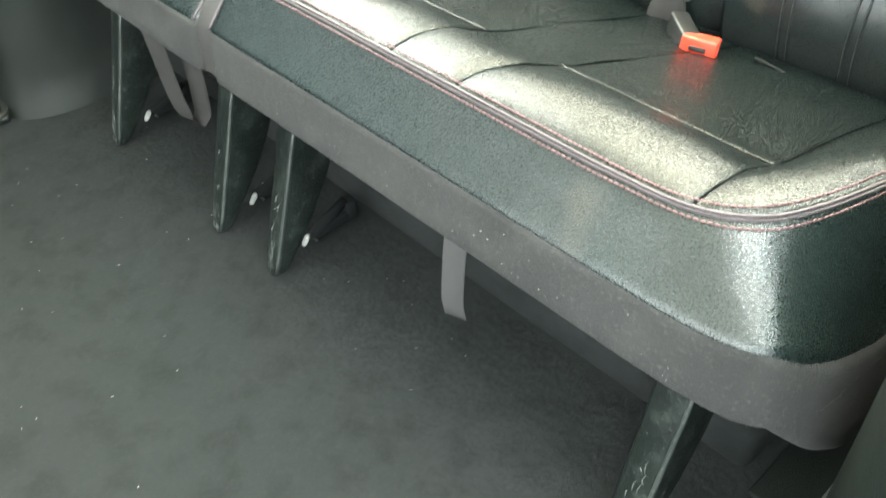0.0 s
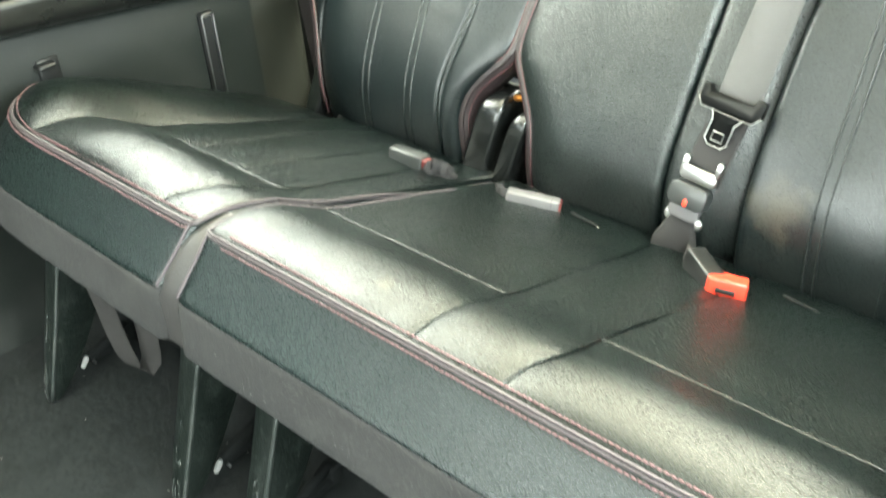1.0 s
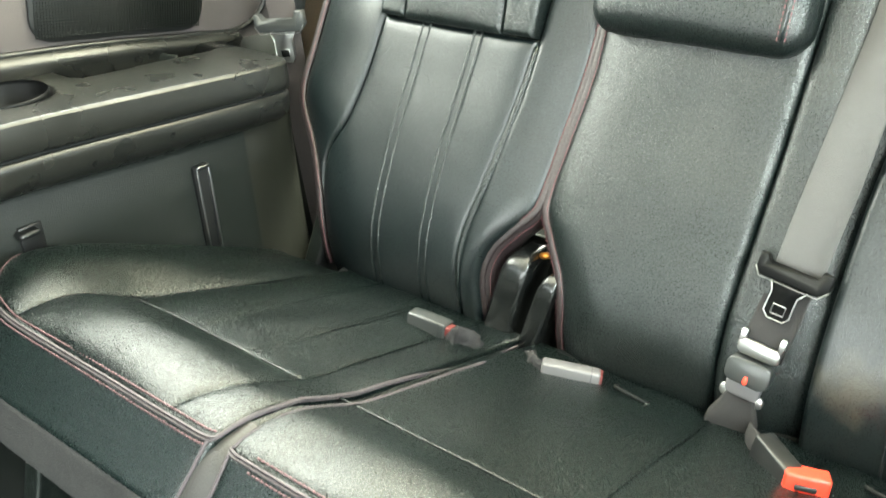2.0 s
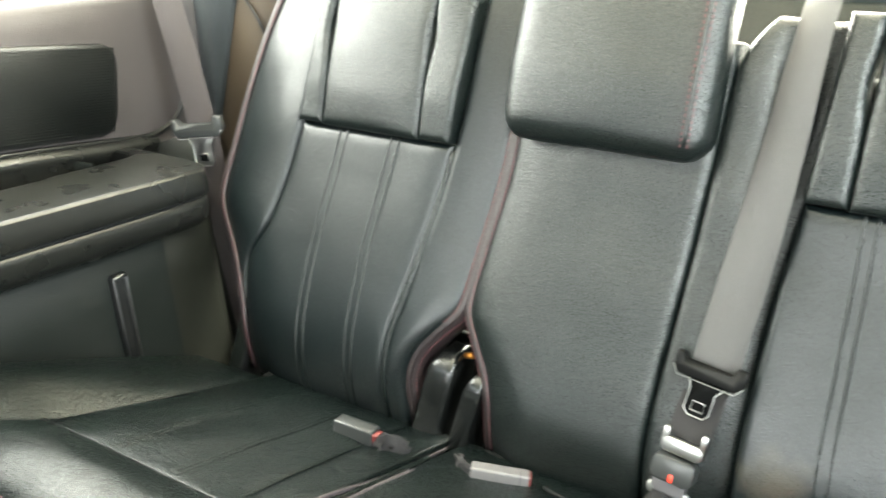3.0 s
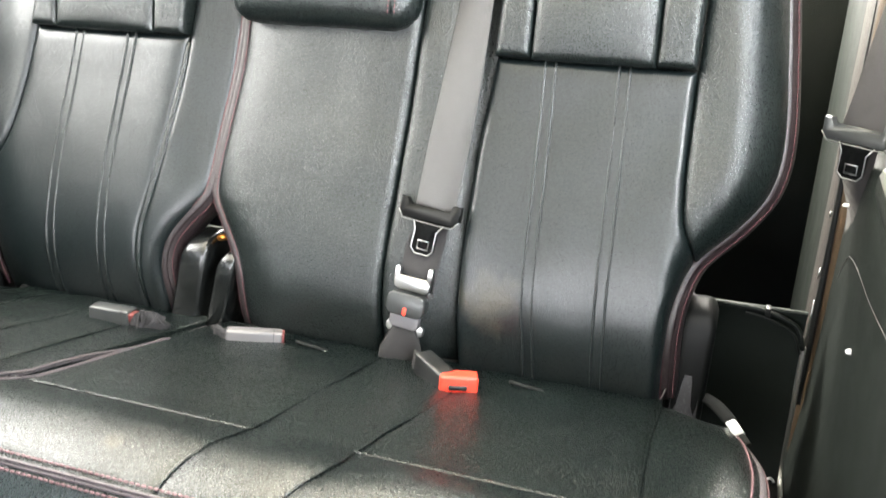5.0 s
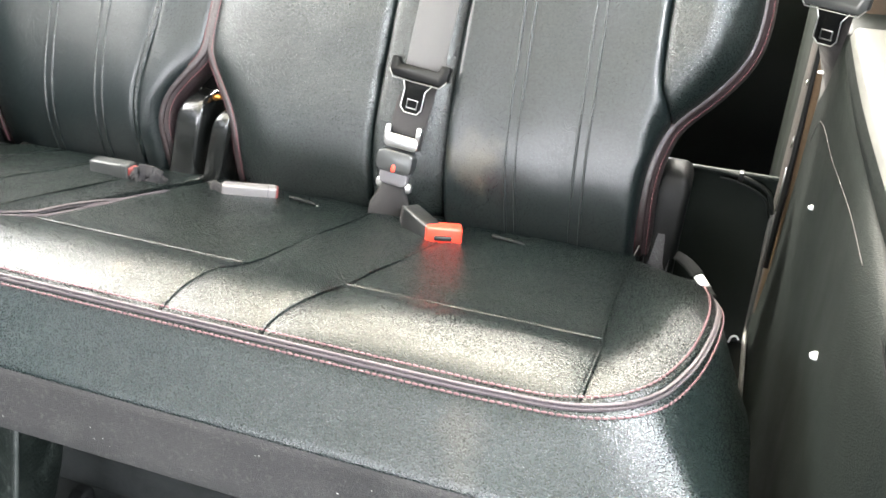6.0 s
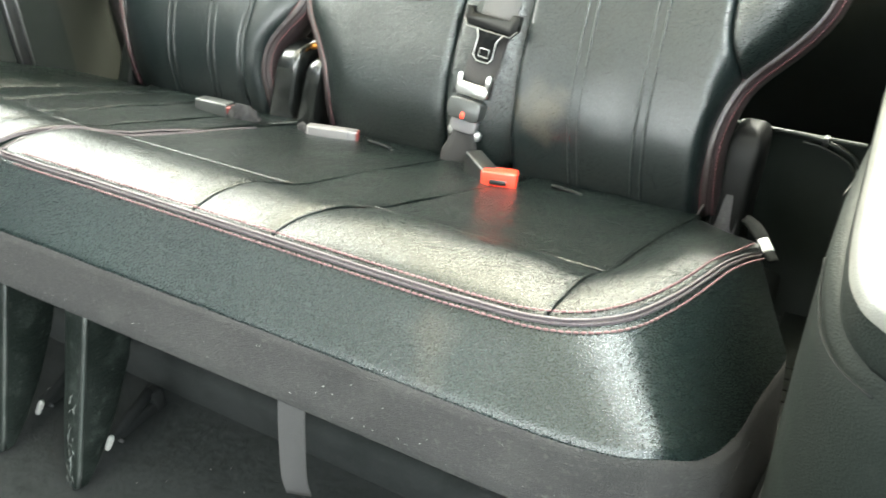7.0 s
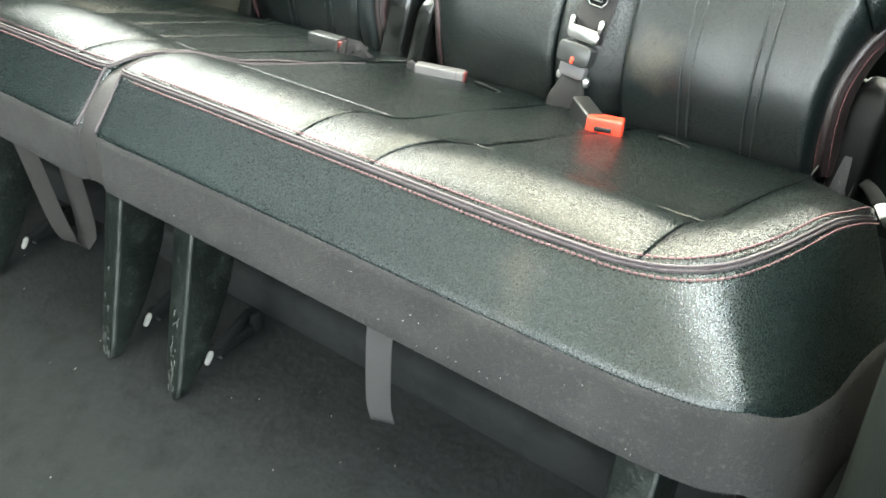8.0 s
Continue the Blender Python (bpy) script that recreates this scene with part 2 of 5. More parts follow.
EDGE_WEAR = material("worn_plastic_edge", (0.024, 0.030, 0.027), 0.5, grain=((400, 0.0004, "noise"),), stains=((30, (0.05, 0.055, 0.051), 0.8, 0.45), (140, (0.085, 0.09, 0.085), 0.7, 0.56)))
SCUFF = material("scuffed_plastic", (0.085, 0.093, 0.088), 0.7)
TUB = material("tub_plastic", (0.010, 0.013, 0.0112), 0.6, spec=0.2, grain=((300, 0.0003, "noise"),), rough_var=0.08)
LINT = material("lint", (0.28, 0.275, 0.26), 0.9)
MOULDING = material("pale_edge_plastic", (0.14, 0.14, 0.13), 0.4)
CAP_WHITE = material("soiled_white_plastic", (0.45, 0.44, 0.42), 0.5, stains=((160, (0.22, 0.21, 0.19), 0.7, 0.5),))
WHITE = material("white_plastic", (0.8, 0.8, 0.8), 0.4)
PAINT = material("headliner_cloth", (0.68, 0.65, 0.57), 0.9, grain=((300, 0.0005, "noise"),))


# ---------------------------------------------------------------- mesh helpers
X, Y, Z = Vector((1, 0, 0)), Vector((0, 1, 0)), Vector((0, 0, 1))


def empty(name, label, category, at=(0, 0, 0), group="", kind=""):
    ob = new(name)
    ob.empty_display_size = 0.02
    ob.location = at
    return tagged(ob, label, category, group, kind)


def part(name, data, mat, parent=None, label="", smooth=True, bevel=0.0):
    """data: (vertices, faces) in world places, or a bmesh; linked as one mesh under its parent."""
    me = bpy.data.meshes.new(name)
    if isinstance(data, bmesh.types.BMesh):
        data.to_mesh(me)
        data.free()
    else:
        me.from_pydata([tuple(v) for v in data[0]], [], data[1])
    me.materials.append(mat)
    me.update()
    for p in me.polygons:
        p.use_smooth = smooth
    ob = new(name, me)
    if parent:
        off, up = Vector((0, 0, 0)), parent
        while up:
            off += up.location
            up = up.parent
        ob.parent = parent
        me.transform(Matrix.Translation(-off))
    if label:
        ob["label"] = label
    if bevel:
        md = ob.modifiers.new("bevel", "BEVEL")
        md.width, md.segments, md.limit_method, md.angle_limit = bevel, 3, "ANGLE", radians(35)
        md.harden_normals = True
    return ob


def thing(name, data, mat, label, category, group="", kind="", smooth=True, bevel=0.0):
    return tagged(part(name, data, mat, None, "", smooth, bevel), label, category, group, kind)


def joined(*meshes):
    vs, fs = [], []
    for v, f in meshes:
        o = len(vs)
        vs += list(v)
        fs += [tuple(i + o for i in q) for q in f]
    return vs, fs


def curve(table):
    """A function through (key, value) pairs, rounded at the joints (Catmull-Rom)."""
    k = [a for a, _ in table]
    p = [b for _, b in table]
    n = len(k)
    m = []
    for i in range(n):
        lo, hi = max(i - 1, 0), min(i + 1, n - 1)
        m.append((p[hi] - p[lo]) / (k[hi] - k[lo]))

    def f(v):
        if v <= k[0]:
            return p[0]
        if v >= k[-1]:
            return p[-1]
        i = max(j for j in range(n - 1) if k[j] <= v)
        h = k[i + 1] - k[i]
        t = (v - k[i]) / h
        return ((2 * t**3 - 3 * t**2 + 1) * p[i] + (t**3 - 2 * t**2 + t) * h * m[i]
                + (-2 * t**3 + 3 * t**2) * p[i + 1] + (t**3 - t**2) * h * m[i + 1])
    return f


def spline(points, n):
    """n points at even steps along a smooth line through the given ones."""
    pts = [Vector(p) for p in points]
    d = [0.0]
    for a, b in zip(pts, pts[1:]):
        d.append(d[-1] + max((b - a).length, 1e-6))
    fs = [curve([(t, p[i]) for t, p in zip(d, pts)]) for i in range(3)]
    return [Vector([f(d[-1] * j / (n - 1)) for f in fs]) for j in range(n)]


def grid(rows, close_u=False):
    """Faces over rows of points of equal length."""
    n = len(rows[0])
    vs = [v for r in rows for v in r]
    fs = []
    for i in range(len(rows) - 1):
        for j in range(n if close_u else n - 1):
            a, b = i * n + j, i * n + (j + 1) % n
            fs.append((a, b, b + n, a + n))
    return vs, fs


def tube(points, r, seg=8, flat=1.0, up=None, caps=True):
    """A round or flattened bar along points; r may be a list."""
    pts = [Vector(p) for p in points]
    rows = []
    ref = Vector(up) if up else None
    for i, p in enumerate(pts):
        d = (pts[min(i + 1, len(pts) - 1)] - pts[max(i - 1, 0)]).normalized()
        if up is None:
            if ref is None:
                ref = d.orthogonal()
            ref = (ref - d * ref.dot(d)).normalized()
        a = d.cross(ref).normalized()
        b = a.cross(d).normalized()
        if up is None:
            ref = b
        rr = r[i] if isinstance(r, (list, tuple)) else r
        rows.append([p + (a * math.cos(t) + b * math.sin(t) * flat) * rr for t in (2 * math.pi * k / seg for k in range(seg))])
    vs, fs = grid(rows, True)
    fs = [tuple(reversed(f)) for f in fs]
    if caps:
        fs += [tuple(range(seg)), tuple(range(len(vs) - 1, len(vs) - seg - 1, -1))]
    return vs, fs


def ribbon(points, width, thick, side):
    """A flat band along points; side: its breadth's direction at each point, or one for all."""
    pts = [Vector(p) for p in points]
    rows = []
    for i, p in enumerate(pts):
        d = (pts[min(i + 1, len(pts) - 1)] - pts[max(i - 1, 0)]).normalized()
        s = Vector(side[i] if isinstance(side, list) else side)
        s = (s - d * s.dot(d)).normalized()
        n = s.cross(d).normalized()
        w, h = width / 2, thick / 2
        k = h * 0.9
        ring = [(-w, 0), (-w + k, -h), (w - k, -h), (w, 0), (w - k, h), (-w + k, h)]
        rows.append([p + s * x + n * y for x, y in ring])
    vs, fs = grid(rows, True)
    m = len(rows[0])
    fs += [tuple(range(m - 1, -1, -1)), tuple(range(len(vs) - m, len(vs)))]
    return vs, fs


def box(sx, sy, sz, m=None, bevel=0.0, seg=2, taper=(1, 1)):
    """A bevelled block centred on the pose m; taper narrows its top."""
    bm = bmesh.new()
    bmesh.ops.create_cube(bm, size=1)
    for v in bm.verts:
        k = (taper[0], taper[1]) if v.co.z > 0 else (1, 1)
        v.co = (v.co.x * sx * k[0], v.co.y * sy * k[1], v.co.z * sz)
    if bevel:
        bmesh.ops.bevel(bm, geom=bm.edges[:], offset=bevel, segments=seg, affect="EDGES", profile=0.5)
    if m:
        bmesh.ops.transform(bm, matrix=m, verts=bm.verts)
    bm.verts.index_update()
    data = [v.co.copy() for v in bm.verts], [tuple(v.index for v in f.verts) for f in bm.faces]
    bm.free()
    return data


def prism(outline, depth, m, bevel=0.0):
    """A flat outline (x, y), extruded along z by depth, laid at the pose m."""
    n = len(outline)
    bm = bmesh.new()
    lo = [bm.verts.new((x, y, 0)) for x, y in outline]
    hi = [bm.verts.new((x, y, depth)) for x, y in outline]
    bm.faces.new(list(reversed(lo)))
    bm.faces.new(hi)
    for i in range(n):
        bm.faces.new((lo[i], lo[(i + 1) % n], hi[(i + 1) % n], hi[i]))
    if bevel:
        es = [e for e in bm.edges if abs(e.verts[0].co.z - e.verts[1].co.z) < 1e-6]
        bmesh.ops.bevel(bm, geom=es, offset=bevel, segments=2, affect="EDGES", profile=0.5)
    bmesh.ops.transform(bm, matrix=m, verts=bm.verts)
    bm.verts.index_update()
    data = [v.co.copy() for v in bm.verts], [tuple(v.index for v in f.verts) for f in bm.faces]
    bm.free()
    return data


def rounded_rect(w, h, r, seg=5):
    out = []
    for cx, cy, a0 in ((w / 2 - r, h / 2 - r, 0), (-w / 2 + r, h / 2 - r, 90), (-w / 2 + r, -h / 2 + r, 180), (w / 2 - r, -h / 2 + r, 270)):
        for k in range(seg + 1):
            a = radians(a0 + 90 * k / seg)
            out.append((cx + r * math.cos(a), cy + r * math.sin(a)))
    return out


def steps(n, near, total):
    """n + 1 parameters from 0 to 1 with extra ones within `near` of both ends."""
    k = min(near / max(total, 1e-6), 0.45)
    ends = [k * t for t in (0, 0.03, 0.08, 0.16, 0.35, 0.65)]
    mid = [k + (1 - 2 * k) * i / n for i in range(n + 1)]
    return ends + mid + [1 - t for t in reversed(ends)]


def pad(surf, left, right, s0, s1, roll=0.012, edges=(1, 1, 1, 1), nu=18, nv=26, depth=0.03, puff=0.0, wrinkle=0.0, seed=0.0, soft=0.0):
    """A stuffed panel on surf(x, s, h): between left(s) and right(s), from s0 to s1. Its edges (left, right, low, high) roll down."""
    left = left if callable(left) else (lambda s, c=left: c)
    right = right if callable(right) else (lambda s, c=right: c)
    wide = max(abs(right(s0 + (s1 - s0) * k / 8) - left(s0 + (s1 - s0) * k / 8)) for k in range(9))
    near = max(roll, 0.012) if soft else roll
    us, vs_ = steps(nu, near, wide), steps(nv, near, s1 - s0)
    us = [-1] + us + [2]
    vs_ = [-1] + vs_ + [2]

    def drop(d):
        low = soft * (1 - d / 0.022) ** 2 if d < 0.022 else 0.0
        if d >= roll:
            return low
        q = 1 - d / roll
        return low + roll * (1 - math.sqrt(max(0.0, 1 - q * q)))

    rows = []
    for v in vs_:
        vv = min(max(v, 0.0), 1.0)
        s = s0 + (s1 - s0) * vv
        l, r = left(s), right(s)
        row = []
        for u in us:
            uu = min(max(u, 0.0), 1.0)
            x = l + (r - l) * uu
            h = -max(drop(uu * (r - l)) if edges[0] else 0, drop((1 - uu) * (r - l)) if edges[1] else 0,
                     drop(vv * (s1 - s0)) if edges[2] else 0, drop((1 - vv) * (s1 - s0)) if edges[3] else 0)
            h += puff * (1 - (2 * uu - 1) ** 2) * (1 - (2 * vv - 1) ** 4)
            if wrinkle:
                h += wrinkle * noise.noise((x * 17 + seed, s * 11, seed))
            if u != uu or v != vv:
                h -= depth
            row.append(surf(x, s, h))
        rows.append(row)
    vs, fs = grid(rows)
    return vs, fs


def stitches(points, pitch=0.0062, length=0.0042, r=0.0007):
    """A row of thread stitches along a line of points."""
    pts = [Vector(p) for p in points]
    total = sum((b - a).length for a, b in zip(pts, pts[1:]))
    n = max(int(total / pitch), 2)
    even = spline(pts, n * 2 + 1)
    out = []
    for i in range(0, len(even) - 1, 2):
        a, b = even[i], even[i + 1]
        d = (b - a).normalized() * length / 2
        c = (a + b) / 2
        out.append(tube((c - d, c - d * 0.5, c + d * 0.5, c + d), [r * 0.5, r, r, r * 0.5], 5))
    return joined(*out)


# ---------------------------------------------------------------- the van's shell
def slab(a, b):
    """A plain block between two corners."""
    (x0, y0, z0), (x1, y1, z1) = a, b
    return box(abs(x1 - x0), abs(y1 - y0), abs(z1 - z0), pose((x0 + x1) / 2, (y0 + y1) / 2, (z0 + z1) / 2))


def floor_rows():
    rows = []
    for i in range(91):
        y = -2.6 + 3.3 * i / 90
        row = []
        for j in range(61):
            x = -0.62 + 1.62 * j / 60
            z = 0.0016 * noise.noise((x * 9, y * 9, 3)) + 0.0012 * noise.noise((x * 31, y * 31, 7))
            row.append(Vector((x, y, z - 0.0015)))
        rows.append(row)
    return rows


thing("floor", grid(floor_rows()), CARPET, "worn charcoal carpet on the van's floor", "floor", kind="structure")
thing("floor_ledge", box(1.18, 0.56, 0.06, pose(0.09, 0.36, 0.028), 0.014, 3), CARPET, "low carpeted ledge under the rear seats", "floor", kind="structure")
thing("floor_well", slab((-0.66, 0.68, -0.25), (1.0, 1.22, -0.2)), CORE, "dark storage well behind the seats", "floor", kind="structure")

# body sides: lower walls, window bands left open, roof rails
thing("wall_left", joined(slab((-0.80, -0.25, -0.05), (-0.66, 1.3, 0.74)), slab((-0.80, -2.6, -0.05), (-0.66, -0.25, 0.70)), slab((-0.80, -2.6, 1.22), (-0.66, 1.3, 1.34)),
                          slab((-0.80, -0.25, 0.74), (-0.66, -0.13, 1.22)), slab((-0.80, 0.98, 0.74), (-0.66, 1.3, 1.22)), slab((-0.80, -1.35, 0.70), (-0.66, -1.25, 1.22))),
      PLASTIC, "grey plastic-lined side of the van", "wall", kind="structure")
thing("wall_right", joined(slab((1.0, -0.10, -0.05), (1.14, 1.3, 0.74)), slab((1.0, -2.6, -0.05), (1.14, -1.25, 0.70)),
                           slab((1.0, -2.6, 1.22), (1.14, 1.3, 1.34)), slab((1.0, -0.10, 0.74), (1.14, -0.06, 1.22)),
                           slab((1.0, 0.98, 0.74), (1.14, 1.3, 1.22)), slab((1.0, -1.35, 0.70), (1.14, -1.25, 1.22))),
      PLASTIC, "grey plastic-lined side of the van with an open sliding door", "wall", kind="structure")
thing("wall_rear", joined(slab((-0.80, 1.2, -0.05), (1.14, 1.3, 0.64)), slab((-0.80, 1.2, 1.26), (1.14, 1.3, 1.34)), slab((-0.66, 1.2, 0.64), (-0.46, 1.3, 1.26)), slab((0.79, 1.2, 0.64), (1.0, 1.3, 1.26))),
      PLASTIC, "grey plastic-lined tailgate round its window", "wall", kind="structure")
thing("wall_front", slab((-0.80, -2.75, -0.05), (1.14, -2.62, 0.7)), PLASTIC, "dark dashboard wall ahead", "wall", kind="structure")
thing("ceiling", slab((-0.80, -2.75, 1.32), (1.14, 1.3, 1.38)), PAINT, "pale beige cloth headliner", "ceiling", kind="structure")
thing("ground", slab((-60, -60, -0.75), (60, 60, -0.70)), material("asphalt", (0.05, 0.05, 0.05), 0.9, grain=((60, 0.004, "noise"),)),
      "grey asphalt ground outside the van", "ground", kind="structure")


# ---------------------------------------------------------------- seat surfaces
LEAN_BACK = math.atan(0.33)
BASE = Vector((0, 0.463, 0.221))
UP_BACK = Vector((0, math.sin(LEAN_BACK), math.cos(LEAN_BACK)))
OUT_BACK = Vector((0, -math.cos(LEAN_BACK), math.sin(LEAN_BACK)))


def back_at(x, s, h):
    return Vector((x, 0, 0)) + BASE + UP_BACK * s + OUT_BACK * h


lumbar = curve([(-0.06, -0.028), (-0.02, 0.003), (0.02, 0.0225), (0.055, 0.031), (0.1, 0.0315), (0.18, 0.02), (0.28, 0.006), (0.36, 0.0), (0.54, -0.012), (0.58, -0.03)])


def back_surface(edge_l, edge_r, fall_l, fall_r, sink=0.045, wide=0.10):
    """The stuffed front of a backrest: it bulges at the small of the back and falls away towards its outer edges."""
    def f(x, s, h):
        b = lumbar(s)
        for edge, on, sgn in ((edge_l, fall_l, 1), (edge_r, fall_r, -1)):
            if on:
                d = (x - edge(s)) * sgn
                w = wide * (1 if sgn > 0 else 0.25 + 0.75 * min(max((s - 0.11) / 0.08, 0), 1))
                if d < w:
                    q = 1 - max(d, 0) / w
                    b -= sink * q * q * on * (1 if sgn > 0 else 0.55 + 0.45 * min(max((s - 0.09) / 0.06, 0), 1))
        return back_at(x, s, b + h)
    return f


ridge = curve([(-0.02, 0.340), (0.0, 0.3545), (0.01, 0.3575), (0.02, 0.3592), (0.05, 0.359), (0.08, 0.3515), (0.105, 0.338), (0.127, 0.3255), (0.145, 0.3158), (0.165, 0.3070), (0.2, 0.2955), (0.3, 0.262), (0.4, 0.227), (0.52, 0.186)])
bolster_top = curve([(-0.02, 0.34), (0.0, 0.3545), (0.01, 0.3575), (0.04, 0.3600), (0.1, 0.353), (0.17, 0.337), (0.25, 0.304), (0.34, 0.258), (0.42, 0.212), (0.52, 0.165)])


bolster_left = curve([(-0.02, 0.34), (0.0, 0.3545), (0.01, 0.3575), (0.04, 0.361), (0.074, 0.361), (0.116, 0.351), (0.174, 0.328), (0.254, 0.291), (0.344, 0.250), (0.413, 0.222), (0.52, 0.18)])


def cushion_at(x, y, h):
    """The top of the seat cushions, with raised outer ends."""
    t = 0.0
    for seam, sgn in ((0.606, 1), (-0.325, -1)):
        d = (x - seam) * sgn
        wide = 0.06 if sgn > 0 else 0.115
        t = max(t, min(max(d / wide, 0.0), 1.0))
    t = math.sin(t * math.pi / 2) ** 1.25
    z = ridge(y) * (1 - t) + (bolster_top(y) if x > 0 else bolster_left(y)) * t
    if x > 0.662:
        z -= 0.012 * min((x - 0.662) / 0.04, 1.2) ** 2 * min(max((y - 0.15) / 0.1, 0), 1)
    if x < -0.425:
        z -= 0.012 * min((-0.425 - x) / 0.035, 1.2) ** 2 * min(max((y - 0.05) / 0.06, 0), 1)
    z -= 0.004 * math.exp(-((x + 0.325) / 0.05) ** 2) * max(0.0, 1 - abs(y - 0.15) / 0.3)
    return Vector((x, y, z + h))


END_R = [(0.555, 0.0045), (0.602, 0.008), (0.638, 0.0205), (0.661, 0.042), (0.676, 0.075), (0.685, 0.11), (0.691, 0.155), (0.6935, 0.22), (0.691, 0.30), (0.684, 0.38), (0.672, 0.43)]
END_L = [(-0.30, 0.003), (-0.345, 0.006), (-0.385, 0.016), (-0.418, 0.035), (-0.443, 0.066), (-0.457, 0.105), (-0.461, 0.155), (-0.460, 0.21), (-0.453, 0.29), (-0.44, 0.37), (-0.42, 0.43)]


# the two sides of the split between the cushions
split_r = curve([(0.0, 0.0145), (0.03, 0.0150), (0.10, 0.0215), (0.25, 0.0275), (0.46, 0.0295)])
split_l = curve([(0.0, -0.0035), (0.03, -0.0030), (0.10, 0.0035), (0.25, 0.0095), (0.46, 0.0115)])


def end_x(table):
    return curve(sorted((y, x) for x, y in table))


def by_index(points, n=72):
    """n points through the given ones, evenly spread from one given point to the next."""
    fx, fy = (curve([(i, p[k]) for i, p in enumerate(points)]) for k in (0, 1))
    last = len(points) - 1
    return [Vector((fx(last * j / (n - 1)), fy(last * j / (n - 1)), 0)) for j in range(n)]


def rim_line(points, low, zed):
    """Places along the rim of a cushion, and the way from each to the foot of its fascia, scaled to the fascia's reach."""
    line = []
    for p, q in zip(by_index(points), by_index(low)):
        z = min(zed(p.y), ridge(p.y) - 0.001) if abs(p.x) < 0.1 else zed(p.y)
        line.append((Vector((p.x, p.y, z)), (q - p) / 0.044))
    return line


def skirt(line, levels, name, mat, parent, label=""):
    """A band hung from the rim through (outward, down) levels."""
    rows = []
    for out, down in levels:
        rows.append([p + o * out - Z * down * (1 + 1.1 * min(max((p.y - 0.03) / 0.10, 0), 1) * (1 if p.x > 0.6 else 0)) for p, o in line])
    return part(name, grid(rows), mat, parent, label)


rim_z = curve([(-0.02, 0.3555), (0.0, 0.3555), (0.03, 0.3570), (0.1, 0.350), (0.17, 0.333), (0.25, 0.296), (0.34, 0.246), (0.43, 0.196), (0.5, 0.165)])
rim_left = curve([(-0.02, 0.3555), (0.0, 0.3555), (0.04, 0.3560), (0.075, 0.348), (0.12, 0.333), (0.17, 0.311), (0.25, 0.275), (0.34, 0.235), (0.43, 0.205), (0.5, 0.18)])
# fascia: (outward, down) from the rim's seam to the felt, and the felt's own drop
FASCIA = [(-0.004, 0.0005), (0.002, 0.0015), (0.0062, 0.0062), (0.0125, 0.0150), (0.0205, 0.0258), (0.0292, 0.0370), (0.0372, 0.0470), (0.0408, 0.0514), (0.0410, 0.0534), (0.039, 0.0544), (0.02, 0.0544)]
FELT = [(0.03, 0.049), (0.0408, 0.052), (0.0425, 0.062), (0.0445, 0.082), (0.0465, 0.101), (0.048, 0.113), (0.047, 0.1155), (0.045, 0.115), (0.040, 0.104), (0.035, 0.089)]


def felt_fuzz(parent, line, seed):
    """Loose fibres along the lower edge of a felt valance."""
    rng = random.Random(seed)
    bits = []
    for _ in range(420):
        k = rng.random()
        i = rng.randrange(16, len(line) - 18)
        (a, oa), (b, ob) = line[i], line[i + 1]
        p, o = a.lerp(b, k), oa.lerp(ob, k)
        foot = p + o * 0.0475 - Z * 0.1145
        d = Vector((rng.uniform(-1, 1), rng.uniform(-0.6, 0.3), rng.uniform(-1.1, 0.2))) * rng.uniform(0.0008, 0.0022)
        bits.append(tube((foot, foot + d * 0.5, foot + d + Vector((rng.uniform(-1, 1), 0, 0)) * 0.0005), [0.00026, 0.0002, 0.00008], 3, caps=False))
    ob = part("loose_fibres", joined(*bits), VALANCE, parent)
    ob["kind"] = "stuff"


